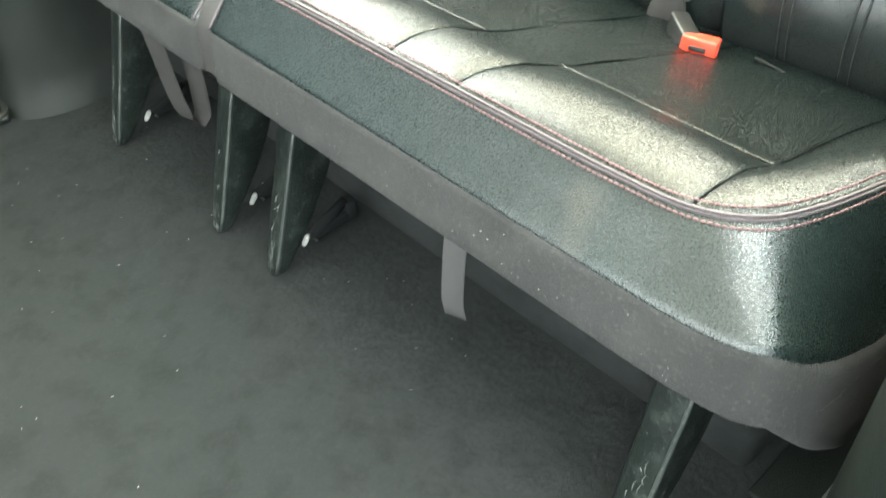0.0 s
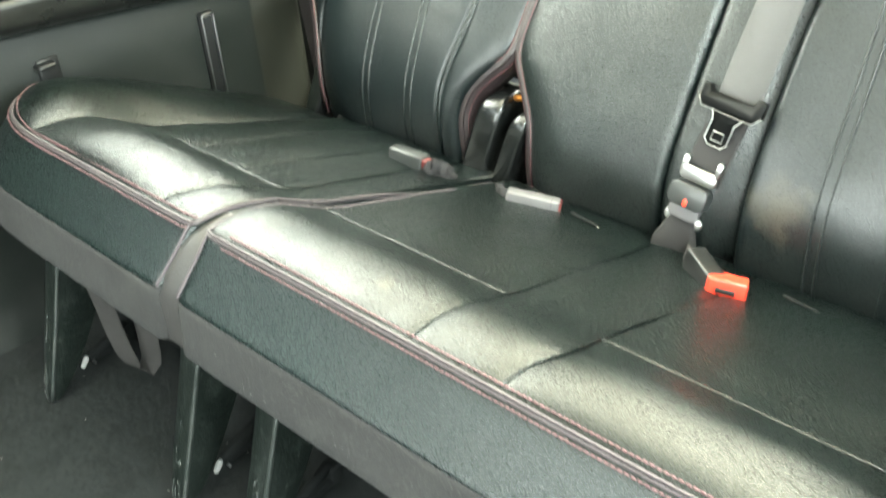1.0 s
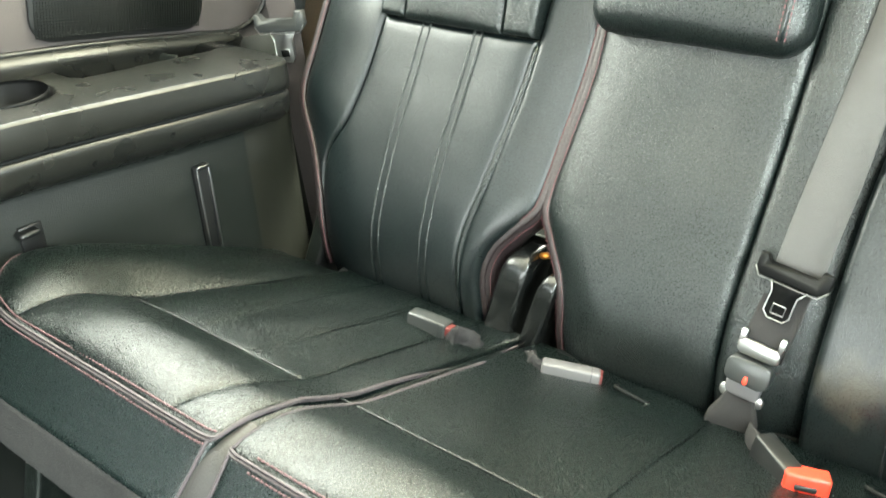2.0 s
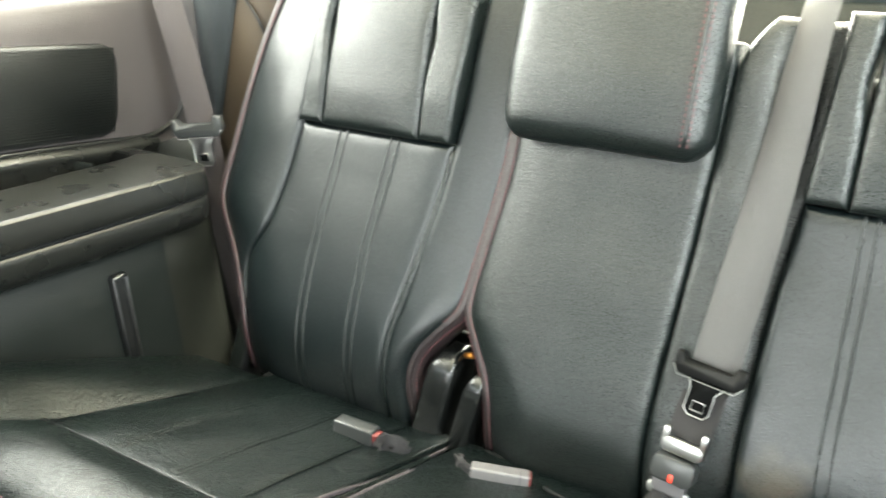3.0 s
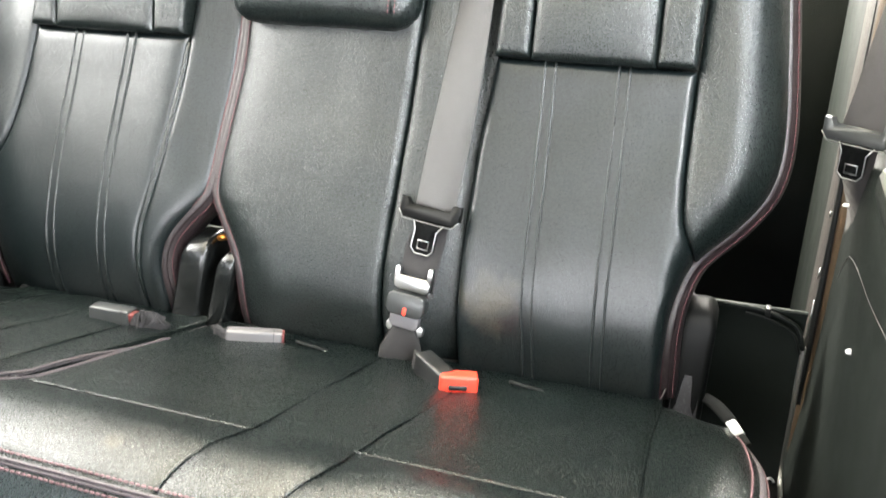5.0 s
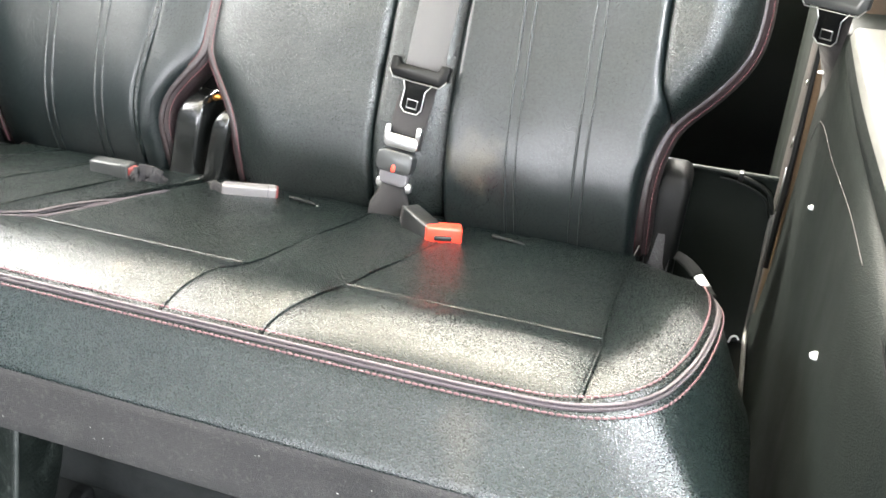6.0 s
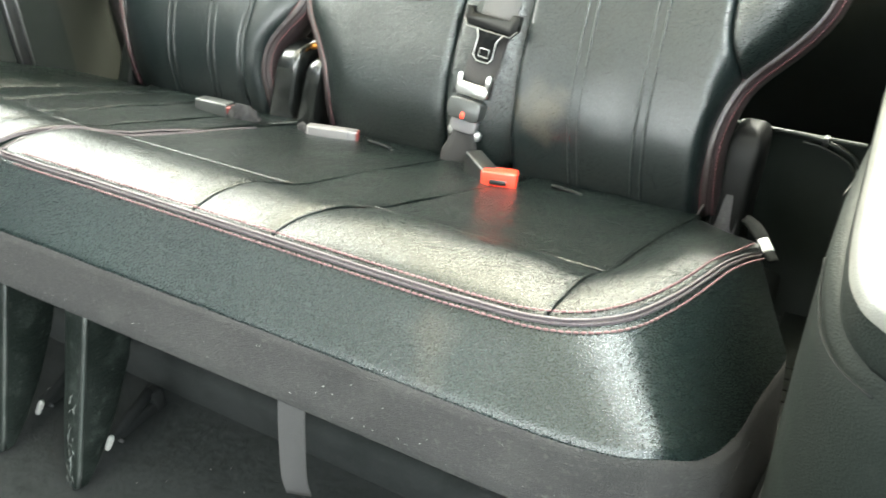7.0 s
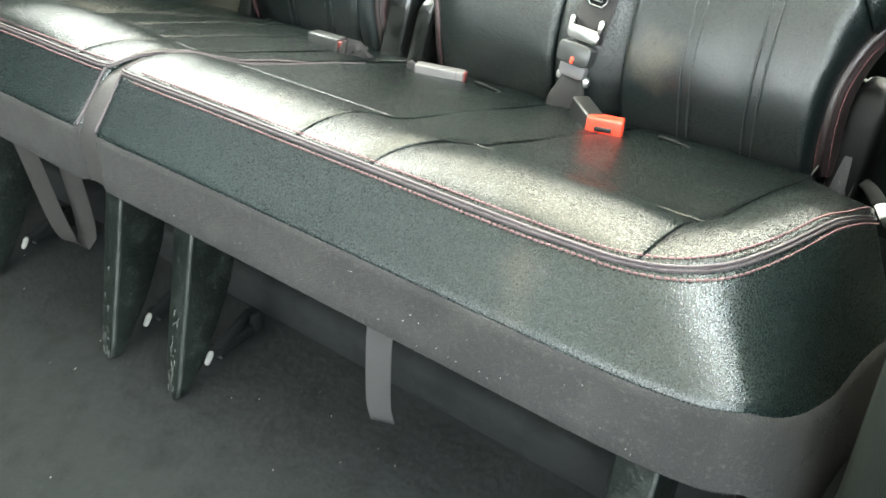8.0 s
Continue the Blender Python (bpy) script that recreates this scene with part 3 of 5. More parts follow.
def legs_part(parent, x, y_toe, label=""):
    """A leg's cover: a blade that leans back as it rises and tapers to a worn toe at the floor."""
    rows = []
    for z, yf, yb, w0, w1 in ((0.0, -0.004, 0.010, -0.022, -0.010), (0.006, -0.004, 0.016, -0.028, -0.004), (0.03, 0.002, 0.036, -0.034, 0.0), (0.07, 0.016, 0.068, -0.037, 0.0),
                              (0.12, 0.034, 0.100, -0.038, 0.0), (0.18, 0.054, 0.125, -0.039, 0.001), (0.25, 0.078, 0.155, -0.04, 0.001)):
        f, k = y_toe + yf, y_toe + yb
        m = (w0 + w1) / 2
        ring = [(w0, f + 0.010), (w0 + 0.004, f + 0.004), (m, f), (w1 - 0.004, f - 0.001), (w1 - 0.001, f + 0.001), (w1, f + 0.004), (w1 + 0.002, f + (k - f) * 0.5), (w1, k - 0.003), (w1 - 0.005, k), (w0 + 0.005, k), (w0, k - 0.003)]
        rows.append([Vector((x + px, py, z)) for px, py in ring])
    vs, fs = grid(rows, True)
    n = len(rows[0])
    fs += [tuple(range(n - 1, -1, -1)), tuple(range(len(vs) - n, len(vs)))]
    leg = part("leg", (vs, fs), PLASTIC_LEG, parent, label)
    part("worn_edge", tube([r[4] + Vector((-0.0006, 0.0006, 0)) for r in rows[1:]], 0.0026, 8), EDGE_WEAR, leg, "pale worn edge")
    front = curve([(0.0, -0.004), (0.006, -0.004), (0.03, 0.002), (0.07, 0.016), (0.12, 0.034), (0.18, 0.054)])
    rng, bits = random.Random(int(x * 1000)), []
    for _ in range(26):
        z, a, size = 0.008 + 0.11 * rng.random() ** 1.7, rng.uniform(-1.2, 1.2), rng.uniform(0.002, 0.008)
        px = rng.uniform(-0.024, -0.010)
        line = []
        for k in (-1, -0.3, 0.4, 1):
            qx, qz = px + math.sin(a + 0.5 * k) * size * k * 0.5, max(z + math.cos(a) * size * k, 0.004)
            rise = 0.004 * (-0.018 - qx) / 0.015 if qx < -0.018 else 0.0
            line.append((x + qx, y_toe + front(qz) + rise - 0.0008, qz))
        bits.append(tube(line, [0.0001, 0.0005, 0.0006, 0.0001], 4))
    part("scuffs", joined(*bits), SCUFF, leg, "pale scuff marks")["kind"] = "stuff"
    md = leg.modifiers.new("bevel", "BEVEL")
    md.width, md.segments, md.limit_method, md.angle_limit = 0.0012, 2, "ANGLE", radians(30)
    return leg


def striker(x, y, group="floor latches"):
    """A floor latch with a white end beside a leg's toe."""
    e = empty("floor_latch", "dark floor latch with a white plastic end on the carpet", "latch", (x, y, 0), group)
    part("bracket", joined(box(0.016, 0.07, 0.014, pose(x - 0.004, y + 0.044, 0.010), 0.003), tube(((x - 0.002, y + 0.010, 0.010), (x - 0.006, y + 0.075, 0.030)), 0.007),
                           box(0.02, 0.018, 0.03, pose(x - 0.005, y + 0.078, 0.016), 0.004)), CORE, e)
    part("cap", tube(((x - 0.001, y - 0.003, 0.003), (x - 0.0006, y - 0.0015, 0.006), (x + 0.001, y + 0.004, 0.015), (x + 0.0014, y + 0.006, 0.0185)), [0.0024, 0.0036, 0.0040, 0.0024], 10), CAP_WHITE, e, "white plastic cap")
    part("pin", tube(((x + 0.004, y + 0.012, 0.0085), (x + 0.010, y + 0.012, 0.0085)), 0.002, 8), STEEL_DARK, e)
    return e


def corner_seam(parent, line, x, thread=True):
    """The stitched upright seam at a cushion's corner, down its fascia."""
    p, o = min(line, key=lambda q: abs(q[0].x - x) + abs(q[0].y - 0.002))
    lift = (o.normalized() + Z).normalized() * 0.0006
    pts = [p + o * a - Z * d + lift for a, d in FASCIA[1:9]]
    part("corner_welt", tube(spline(pts, 20), 0.0017, 8), LEATHER_PIPE, parent)
    if thread:
        ob = part("stitching", stitches([q - X * 0.006 + lift for q in pts]), THREAD_DARK, parent)
        ob["kind"] = "stuff"


def rim_band(parent, line):
    """The flat sewn band over a cushion's edge, with a fine groove along its middle."""
    for side in (-0.0016, 0.0016):
        pts, sides = [], []
        for p, o in line:
            n = (o.normalized() + Z).normalized()
            a = (o.normalized() - Z).normalized()
            pts.append(p + o * 0.0012 + a * side + n * 0.0006)
            sides.append(a)
        part("piping", ribbon(pts, 0.0028, 0.0036, sides), LEATHER_PIPE, parent, smooth=False)


def rim_thread(parent, line):
    """Two rows of red stitches beside a cushion's welt: one on its top, one on its fascia."""
    up = [cushion_at(p.x - o.normalized().x * 0.0062, p.y - o.normalized().y * 0.0060, 0.0010) for p, o in line]
    low = [p + o * 0.0047 - Z * 0.0040 + (o.normalized() + Z) * 0.0008 for p, o in line]
    ob = part("stitching", joined(stitches(up, 0.0052, 0.0043, 0.0010), stitches(low, 0.0052, 0.0043, 0.0010)), THREAD, parent, "red double stitching")
    ob["kind"] = "stuff"


def seam_thread(parent, line, normal, gap=0.0055, mat=None, name="stitching", pitch=0.0062, lift=0.0012, rows=(1, -1)):
    """Rows of stitches beside a seam."""
    pts = spline(line, 80)
    sets = []
    for sgn in rows:
        row = []
        for i, p in enumerate(pts):
            d = (pts[min(i + 1, 79)] - pts[max(i - 1, 0)]).normalized()
            nn = normal(i, p) if callable(normal) else Vector(normal)
            row.append(p + d.cross(nn).normalized() * gap * sgn + nn.normalized() * lift)
        sets.append(stitches(row, pitch))
    ob = part(name, joined(*sets), mat or THREAD_RED, parent, "red double stitching" if mat is None else "")
    ob["kind"] = "stuff"
    return ob


def edge_band(parent, line, sgn):
    """The sewn leather band round a backrest's edge, behind its piping, with a second row of stitches."""
    n = len(line)
    out = [(line[min(i + 1, n - 1)] - line[max(i - 1, 0)]).normalized().cross(OUT_BACK).normalized() * sgn for i in range(n)]
    prof = ((0.000, 0.000), (0.004, 0.001), (0.009, 0.006), (0.0125, 0.014), (0.014, 0.026), (0.010, 0.05), (-0.006, 0.085))
    part("edge_band", grid([[p + o * a - OUT_BACK * d for p, o in zip(line, out)] for a, d in prof]), LEATHER_WELT, parent, "brown-black sewn edge band")
    row = [p + o * 0.0098 - OUT_BACK * 0.0058 for p, o in zip(line, out)]
    ob = part("stitching", stitches(row, 0.0052, 0.0040, 0.0008), THREAD_RED, parent, "red stitching")
    ob["kind"] = "stuff"


# ---------------------------------------------------------------- the seats
def wide_seat():
    e = empty("bench_seat", "black leather two-place rear bench seat with red double stitching", "car seat", (0.36, 0.2, 0))
    # --- cushion
    c = part("cushion", box(0.64, 0.40, 0.06, pose(0.355, 0.24, 0.215, -16, 0, 0), 0.02), CORE, e, "black leather seat cushion")
    out = end_x(END_R)
    v1 = curve([(0.0, 0.276), (0.034, 0.277), (0.07, 0.280), (0.10, 0.279), (0.14, 0.271), (0.2, 0.270), (0.46, 0.270)])
    v2 = curve([(0.0, 0.364), (0.035, 0.370), (0.065, 0.379), (0.09, 0.381), (0.14, 0.373), (0.2, 0.373), (0.28, 0.384), (0.46, 0.388)])
    v3 = curve([(0.0, 0.6095), (0.05, 0.6125), (0.11, 0.6115), (0.16, 0.605), (0.32, 0.598), (0.46, 0.598)])
    g = 0.0003
    part("front_roll", pad(cushion_at, split_r, lambda y: v1(y) - g, 0.004, 0.1398, 0.0020, soft=0.0022, nv=14, puff=0.002, wrinkle=0.002), LEATHER_ROLL, c)
    part("centre_strip", pad(cushion_at, lambda y: v1(y) + g, lambda y: v2(y) - g, 0.004, 0.47, 0.0020, soft=0.0022, puff=0.0015, wrinkle=0.002, seed=3), LEATHER, c)
    part("front_roll", pad(cushion_at, lambda y: v2(y) + g, lambda y: v3(y) - g, 0.004, 0.1398, 0.0020, soft=0.0022, nv=14, puff=0.005, wrinkle=0.002, seed=5), LEATHER, c)
    part("seat_panel", pad(cushion_at, split_r, lambda y: v1(y) - g, 0.1402, 0.47, 0.0020, soft=0.0022, wrinkle=0.0035, seed=7), LEATHER, c)
    part("seat_panel", pad(cushion_at, lambda y: v2(y) + g, lambda y: v3(y) - g, 0.1402, 0.47, 0.0020, soft=0.0022, wrinkle=0.0035, seed=9), LEATHER, c)

    seam_cords(c, (v1, v2, v3), ((0.01, v1), (v2, v3)))

    def end_left(y):
        return v3(y) + g

    def end_right(y):
        return max(out(y), v3(y) + 0.01)
    part("side_bolster", pad(cushion_at, end_left, lambda y: end_right(y) + 0.001, 0.008, 0.44, 0.003, nu=14, soft=0.002, puff=0.004), LEATHER, c)
    line = rim_line([(0.034, 0.45), (0.032, 0.25), (0.026, 0.10), (0.0195, 0.03), (0.0190, 0.010), (0.0225, 0.004), (0.06, 0.003), (0.3, 0.003), (0.5, 0.003)] + END_R,
                    [(0.022, 0.45), (0.016, 0.22), (0.010, 0.06), (0.006, 0.0), (0.011, -0.034), (0.0195, -0.0478), (0.06, -0.050), (0.3, -0.050), (0.5, -0.050), (0.60, -0.050), (0.66, -0.048), (0.706, -0.040), (0.732, -0.018), (0.741, 0.02), (0.744, 0.07), (0.745, 0.14), (0.745, 0.21), (0.743, 0.29), (0.737, 0.37), (0.72, 0.43)], rim_z)
    skirt(line, FASCIA, "fascia", LEATHER_FASCIA_REFLECTION, c)
    skirt(line, FELT, "felt_valance", VALANCE, c, "grey felt valance with lint")
    felt_fuzz(c, line, 3)
    rim_band(c, line)
    rim_thread(c, line[22:68])
    corner_seam(c, line, 0.0190, False)
    for x in (0.112, 0.660):
        legs_part(e, x, -0.080, "scuffed black plastic leg cover")

    # --- backrest
    bl = curve([(-0.03, 0.064), (0.0, 0.063), (0.044, 0.062), (0.085, 0.052), (0.124, 0.030), (0.155, 0.014), (0.23, 0.019), (0.32, 0.030), (0.37, 0.032), (0.58, 0.036)])
    br = curve([(-0.03, 0.5975), (0.0, 0.596), (0.07, 0.595), (0.11, 0.601), (0.142, 0.614), (0.188, 0.655), (0.228, 0.680), (0.28, 0.687), (0.378, 0.678), (0.457, 0.667), (0.525, 0.653)])
    mid_r = curve([(-0.03, 0.262), (0.1, 0.260), (0.267, 0.266), (0.367, 0.270), (0.56, 0.276)])
    inl = curve([(-0.03, 0.357), (0.12, 0.356), (0.247, 0.358), (0.35, 0.366), (0.53, 0.374)])
    inr = curve([(-0.03, 0.592), (0.07, 0.594), (0.142, 0.611), (0.193, 0.594), (0.35, 0.589), (0.515, 0.592), (0.53, 0.592)])
    b = part("backrest", box(0.50, 0.44, 0.06, Matrix.Translation((0.335, 0, 0)) @ Matrix.Translation(BASE + UP_BACK * 0.26 - OUT_BACK * 0.075) @ pose(0, 0, 0, 90 - math.degrees(LEAN_BACK), 0, 0), 0.02), CORE, e, "black leather backrest")
    surf = back_surface(bl, br, 0.35, 0.9, wide=0.06)

    def valley(x, s, h):
        p = surf(x, s, h)
        return p - OUT_BACK * 0.022 * math.exp(-((x - 0.352) / 0.03) ** 2)
    part("centre_back", pad(surf, bl, lambda s: mid_r(s) - g, -0.03, 0.50, 0.012, nv=36, wrinkle=0.002, seed=11), LEATHER_COARSE, b)
    part("belt_strip", pad(valley, lambda s: mid_r(s) + g + 0.030 * max(0.0, (s - 0.465) / 0.065) ** 2, lambda s: inl(s) - g, -0.03, 0.53, 0.012, nu=12, nv=34, wrinkle=0.003, seed=13), LEATHER_COARSE, b)
    part("back_panel", pad(surf, lambda s: inl(s) + g, lambda s: min(inr(s) - g, br(s) - 0.002), -0.03, 0.347, 0.009, nu=44, nv=34, wrinkle=0.0015, seed=15), LEATHER_BACK_SUN, b)

    def wing(x, s, h):
        p = surf(x, s, h)
        q = min(max((x - 0.59) / 0.05, 0), 1)
        return p + OUT_BACK * 0.012 * q
    part("side_bolster", pad(wing, lambda s: inr(s) + g, lambda s: max(br(s), inr(s) + 0.004), 0.143, 0.528, 0.010, nu=14, nv=34, wrinkle=0.002, seed=17), LEATHER_COARSE, b)
    head_flap(b, surf, inl, inr, 0.408, 0.546)
    pipe_l = [back_at(bl(s), s, lumbar(s) - 0.017) for s in [-0.02 + 0.4 * k / 30 for k in range(31)]]
    pipe_r = [back_at(br(s), s, lumbar(s) - (0.032 + 0.018 * min(max((s - 0.07) / 0.07, 0), 1) - 0.008 * min(max((s - 0.14) / 0.03, 0), 1))) for s in [-0.02 + 0.545 * k / 40 for k in range(41)]]
    for line in (pipe_l, pipe_r):
        part("piping", tube(line, 0.0056, 12, 0.6, OUT_BACK), LEATHER_WELT, b)
        seam_thread(b, line, OUT_BACK, 0.0036, pitch=0.0052, lift=0.0030, rows=(-1,) if line is pipe_r else (1,))
    edge_band(b, pipe_l, -1)
    edge_band(b, pipe_r, 1)
    for table in ([(-0.03, 0.4455), (0.02, 0.4435), (0.09, 0.4380), (0.2, 0.4345), (0.35, 0.4300)], [(-0.03, 0.5240), (0.03, 0.5225), (0.1, 0.5200), (0.2, 0.5170), (0.35, 0.5125)]):
        rib = curve(table)
        pts = [surf(rib(s), s, 0.0) for s in [-0.028 + 0.380 * k / 28 for k in range(29)]]
        part("stitched_rib", joined(*[tube([p + X * k - OUT_BACK * 0.0004 for p in pts], 0.0018, 6) for k in (-0.0060, 0.0060)]), LEATHER_SMOOTH, b)
        seam_thread(b, pts, OUT_BACK, 0.0060, THREAD_DARK, "dark_stitching", lift=0.0012)
    # --- head restraint of the middle place
    h = part("head_restraint", pad(lambda x, s, k: back_at(x, s, 0.032 + k - 0.010 * max(0.0, (s - 0.45) / 0.1)), lambda s: 0.026 + corner(s), lambda s: 0.269 - corner(s), 0.369, 0.575, 0.026, nu=16, nv=16, depth=0.012, puff=0.008), LEATHER_COARSE, e, "black leather head restraint with rounded corners")
    pts = [back_at(0.249, s, 0.0405 - 0.010 * max(0.0, (s - 0.45) / 0.1)) for s in [0.385 + 0.18 * k / 12 for k in range(13)]]
    part("stitched_rib", tube(pts, 0.0016, 6), LEATHER_SMOOTH, h)
    seam_thread(h, pts, OUT_BACK, 0.004, None, lift=0.0004)
    return e


def seam_cords(parent, lengthwise, across):
    """The sewn-in edges that close the seams between the panels of a cushion."""
    for v in lengthwise:
        part("seam", tube([cushion_at(v(y), y, -0.0017) for y in [0.008 + 0.432 * k / 60 for k in range(61)]], 0.0014, 6), LEATHER, parent)
    for a, b in across:
        x0, x1 = (q if isinstance(q, float) else q(0.14) for q in (a, b))
        part("seam", tube([cushion_at(x0 + (x1 - x0) * k / 30, 0.14, -0.0012) for k in range(31)], 0.0014, 6), LEATHER_COARSE, parent)


def corner(s, s0=0.369, r=0.032):
    """How far a rounded lower corner draws in at the height s."""
    q = max(0.0, 1 - (s - s0) / r)
    return r * (1 - math.sqrt(max(0.0, 1 - q * q)))


def head_flap(parent, surf, inl, inr, x0, x1):
    """The folded head restraint over an outer place, in three gathers."""
    def over(x, s, h):
        return surf(x, s, h + 0.015 + 0.004 * min(max((s - 0.35) / 0.05, 0), 1))

    def slit(x, sgn):
        return lambda s: x + sgn * (0.0007 + 0.0045 * math.exp(-((s - 0.47) / 0.028) ** 2))
    part("flap_side", pad(over, lambda s: inl(s) + 0.001, slit(x0, -1), 0.349, 0.535, 0.008, nu=8, nv=22, wrinkle=0.004, seed=x0 * 9), LEATHER_COARSE, parent)
    part("flap_centre", pad(over, slit(x0, 0.4), slit(x1, -0.4), 0.347, 0.535, 0.010, nu=16, nv=22, puff=0.006), LEATHER_COARSE, parent)
    part("flap_side", pad(over, slit(x1, 1), lambda s: inr(s) - 0.001, 0.349, 0.535, 0.008, nu=8, nv=22, wrinkle=0.004, seed=x1 * 9), LEATHER_COARSE, parent)


def single_seat():
    e = empty("single_seat", "black leather single rear seat with red double stitching", "car seat", (-0.2, 0.2, 0))
    c = part("cushion", box(0.34, 0.40, 0.06, pose(-0.2, 0.24, 0.215, -16, 0, 0), 0.02), CORE, e, "black leather seat cushion")
    out = end_x(END_L)
    v0 = curve([(0.0, -0.335), (0.03, -0.33), (0.14, -0.326), (0.28, -0.305), (0.46, -0.29)])
    v1 = curve([(0.0, -0.068), (0.02, -0.064), (0.05, -0.052), (0.09, -0.043), (0.14, -0.042), (0.2, -0.044), (0.46, -0.05)])
    g = 0.0003
    part("side_bolster", pad(cushion_at, lambda y: min(out(y), v0(y) - 0.01) - 0.001, lambda y: v0(y) - g, 0.008, 0.44, 0.003, nu=18, soft=0.003, puff=0.013), LEATHER, c)
    part("front_roll", pad(cushion_at, lambda y: v0(y) + g, lambda y: v1(y) - g, 0.004, 0.1398, 0.0020, soft=0.0022, nv=14, puff=0.010, wrinkle=0.002, seed=21), LEATHER, c)
    part("centre_strip", pad(cushion_at, lambda y: v1(y) + g, split_l, 0.004, 0.47, 0.0020, soft=0.0022, wrinkle=0.002, seed=23), LEATHER, c)
    part("seat_panel", pad(cushion_at, lambda y: v0(y) + g, lambda y: v1(y) - g, 0.1402, 0.47, 0.0020, soft=0.0022, puff=0.006, wrinkle=0.0035, seed=25), LEATHER, c)
    for x in (-0.210, -0.120):
        pts = []
        for y in [0.146 + 0.30 * k / 40 for k in range(41)]:
            u, v = (x - v0(y)) / (v1(y) - v0(y)), (y - 0.1402) / 0.3298
            h = 0.006 * (1 - (2 * u - 1) ** 2) * (1 - (2 * v - 1) ** 4) + 0.0035 * noise.noise((x * 17 + 25, y * 11, 25))
            pts.append(cushion_at(x, y, h))
        part("quilting", joined(*[tube([p + X * k - Z * 0.0004 for p in pts], 0.0014, 6) for k in (-0.0035, 0.0035)]), LEATHER, c, "soft double crease along the seat panel")
    seam_cords(c, (v0, v1), ((v0, v1),))
    line = rim_line(list(reversed(END_L)) + [(-0.2, 0.003), (-0.05, 0.003), (-0.012, 0.004), (-0.0035, 0.010), (-0.0015, 0.03), (0.005, 0.1), (0.011, 0.25), (0.013, 0.45)],
                    [(-0.43, 0.43), (-0.448, 0.37), (-0.460, 0.29), (-0.467, 0.21), (-0.469, 0.14), (-0.467, 0.085), (-0.461, 0.04), (-0.448, 0.0), (-0.42, -0.028), (-0.37, -0.044), (-0.31, -0.049), (-0.2, -0.050), (-0.05, -0.050), (-0.020, -0.0485), (-0.0115, -0.038), (-0.008, -0.005), (-0.004, 0.08), (0.0, 0.22), (0.006, 0.45)], rim_left)
    skirt(line, FASCIA, "fascia", LEATHER_FASCIA, c)
    skirt(line, FELT, "felt_valance", VALANCE, c, "grey felt valance with lint")
    felt_fuzz(c, line, 8)
    rim_band(c, line)
    rim_thread(c, line[13:54])
    corner_seam(c, line, -0.010)
    rows = []
    for y, z in [(-0.0475, 0.24), (-0.0455, 0.295), (-0.034, 0.316), (-0.016, 0.336), (-0.002, 0.3475), (0.012, 0.352)] + [(0.04 * k, ridge(0.04 * k) - 0.005) for k in range(1, 11)]:
        mid = (split_l(y) + split_r(y)) / 2 - 0.0022 - 0.0075 * min(max(-y / 0.0475, 0), 1)
        wide = 0.0125 - 0.0085 * min(max((y + 0.01) / 0.08, 0), 1)
        rows.append([Vector((mid + k * wide * (1 + 0.6 * max(k, 0) * min(max((0.02 - y) / 0.05, 0), 1)), y, z - 0.003 * k * k)) for k in (-1, -0.6, -0.2, 0.2, 0.6, 1)])
    part("edge_flap", grid(rows[:7]), LEATHER_FLAP, c, "grey leather flap filling the split")
    part("edge_flap", grid(rows[6:]), LEATHER, c, "black leather flap in the split")
    for x in (-0.300, -0.012):
        legs_part(e, x, -0.084, "scuffed black plastic leg cover")
    bl = curve([(-0.03, -0.336), (0.0, -0.336), (0.058, -0.342), (0.106, -0.357), (0.155, -0.384), (0.2, -0.416), (0.225, -0.425), (0.267, -0.423), (0.38, -0.406), (0.48, -0.380), (0.58, -0.345)])
    br = curve([(-0.03, -0.052), (0.009, -0.052), (0.053, -0.055), (0.089, -0.045), (0.121, -0.021), (0.145, 0.000), (0.163, 0.006), (0.229, 0.013), (0.321, 0.024), (0.371, 0.027), (0.58, 0.031)])
    inl = curve([(-0.03, -0.338), (0.06, -0.344), (0.144, -0.344), (0.2, -0.315), (0.343, -0.287), (0.503, -0.269), (0.56, -0.265)])
    inr = curve([(-0.03, -0.081), (0.084, -0.084), (0.162, -0.071), (0.237, -0.059), (0.35, -0.045), (0.496, -0.036), (0.56, -0.034)])
    b = part("backrest", box(0.25, 0.44, 0.06, Matrix.Translation((-0.19, 0, 0)) @ Matrix.Translation(BASE + UP_BACK * 0.26 - OUT_BACK * 0.075) @ pose(0, 0, 0, 90 - math.degrees(LEAN_BACK), 0, 0), 0.02), CORE, e, "black leather backrest")
    surf = back_surface(bl, br, 0.45, 0.35)
    part("back_panel", pad(surf, lambda s: max(inl(s) + g, bl(s) + 0.002), lambda s: inr(s) - g, -0.03, 0.347, 0.009, nv=34, wrinkle=0.0015, seed=31), LEATHER_SMOOTH, b)
    part("side_bolster", pad(surf, lambda s: min(bl(s), inl(s) - 0.004), lambda s: inl(s) - g, 0.080, 0.56, 0.010, nu=14, nv=40, wrinkle=0.002, seed=33), LEATHER_SMOOTH, b)
    part("side_bolster", pad(surf, lambda s: inr(s) + g, br, -0.03, 0.56, 0.010, nu=14, nv=34, wrinkle=0.002, seed=35), LEATHER_SMOOTH, b)
    head_flap(b, surf, inl, inr, -0.244, -0.090)
    pipe_l = [back_at(bl(s) - 0.004, s, lumbar(s) - 0.021) for s in [-0.02 + 0.57 * k / 40 for k in range(41)]]
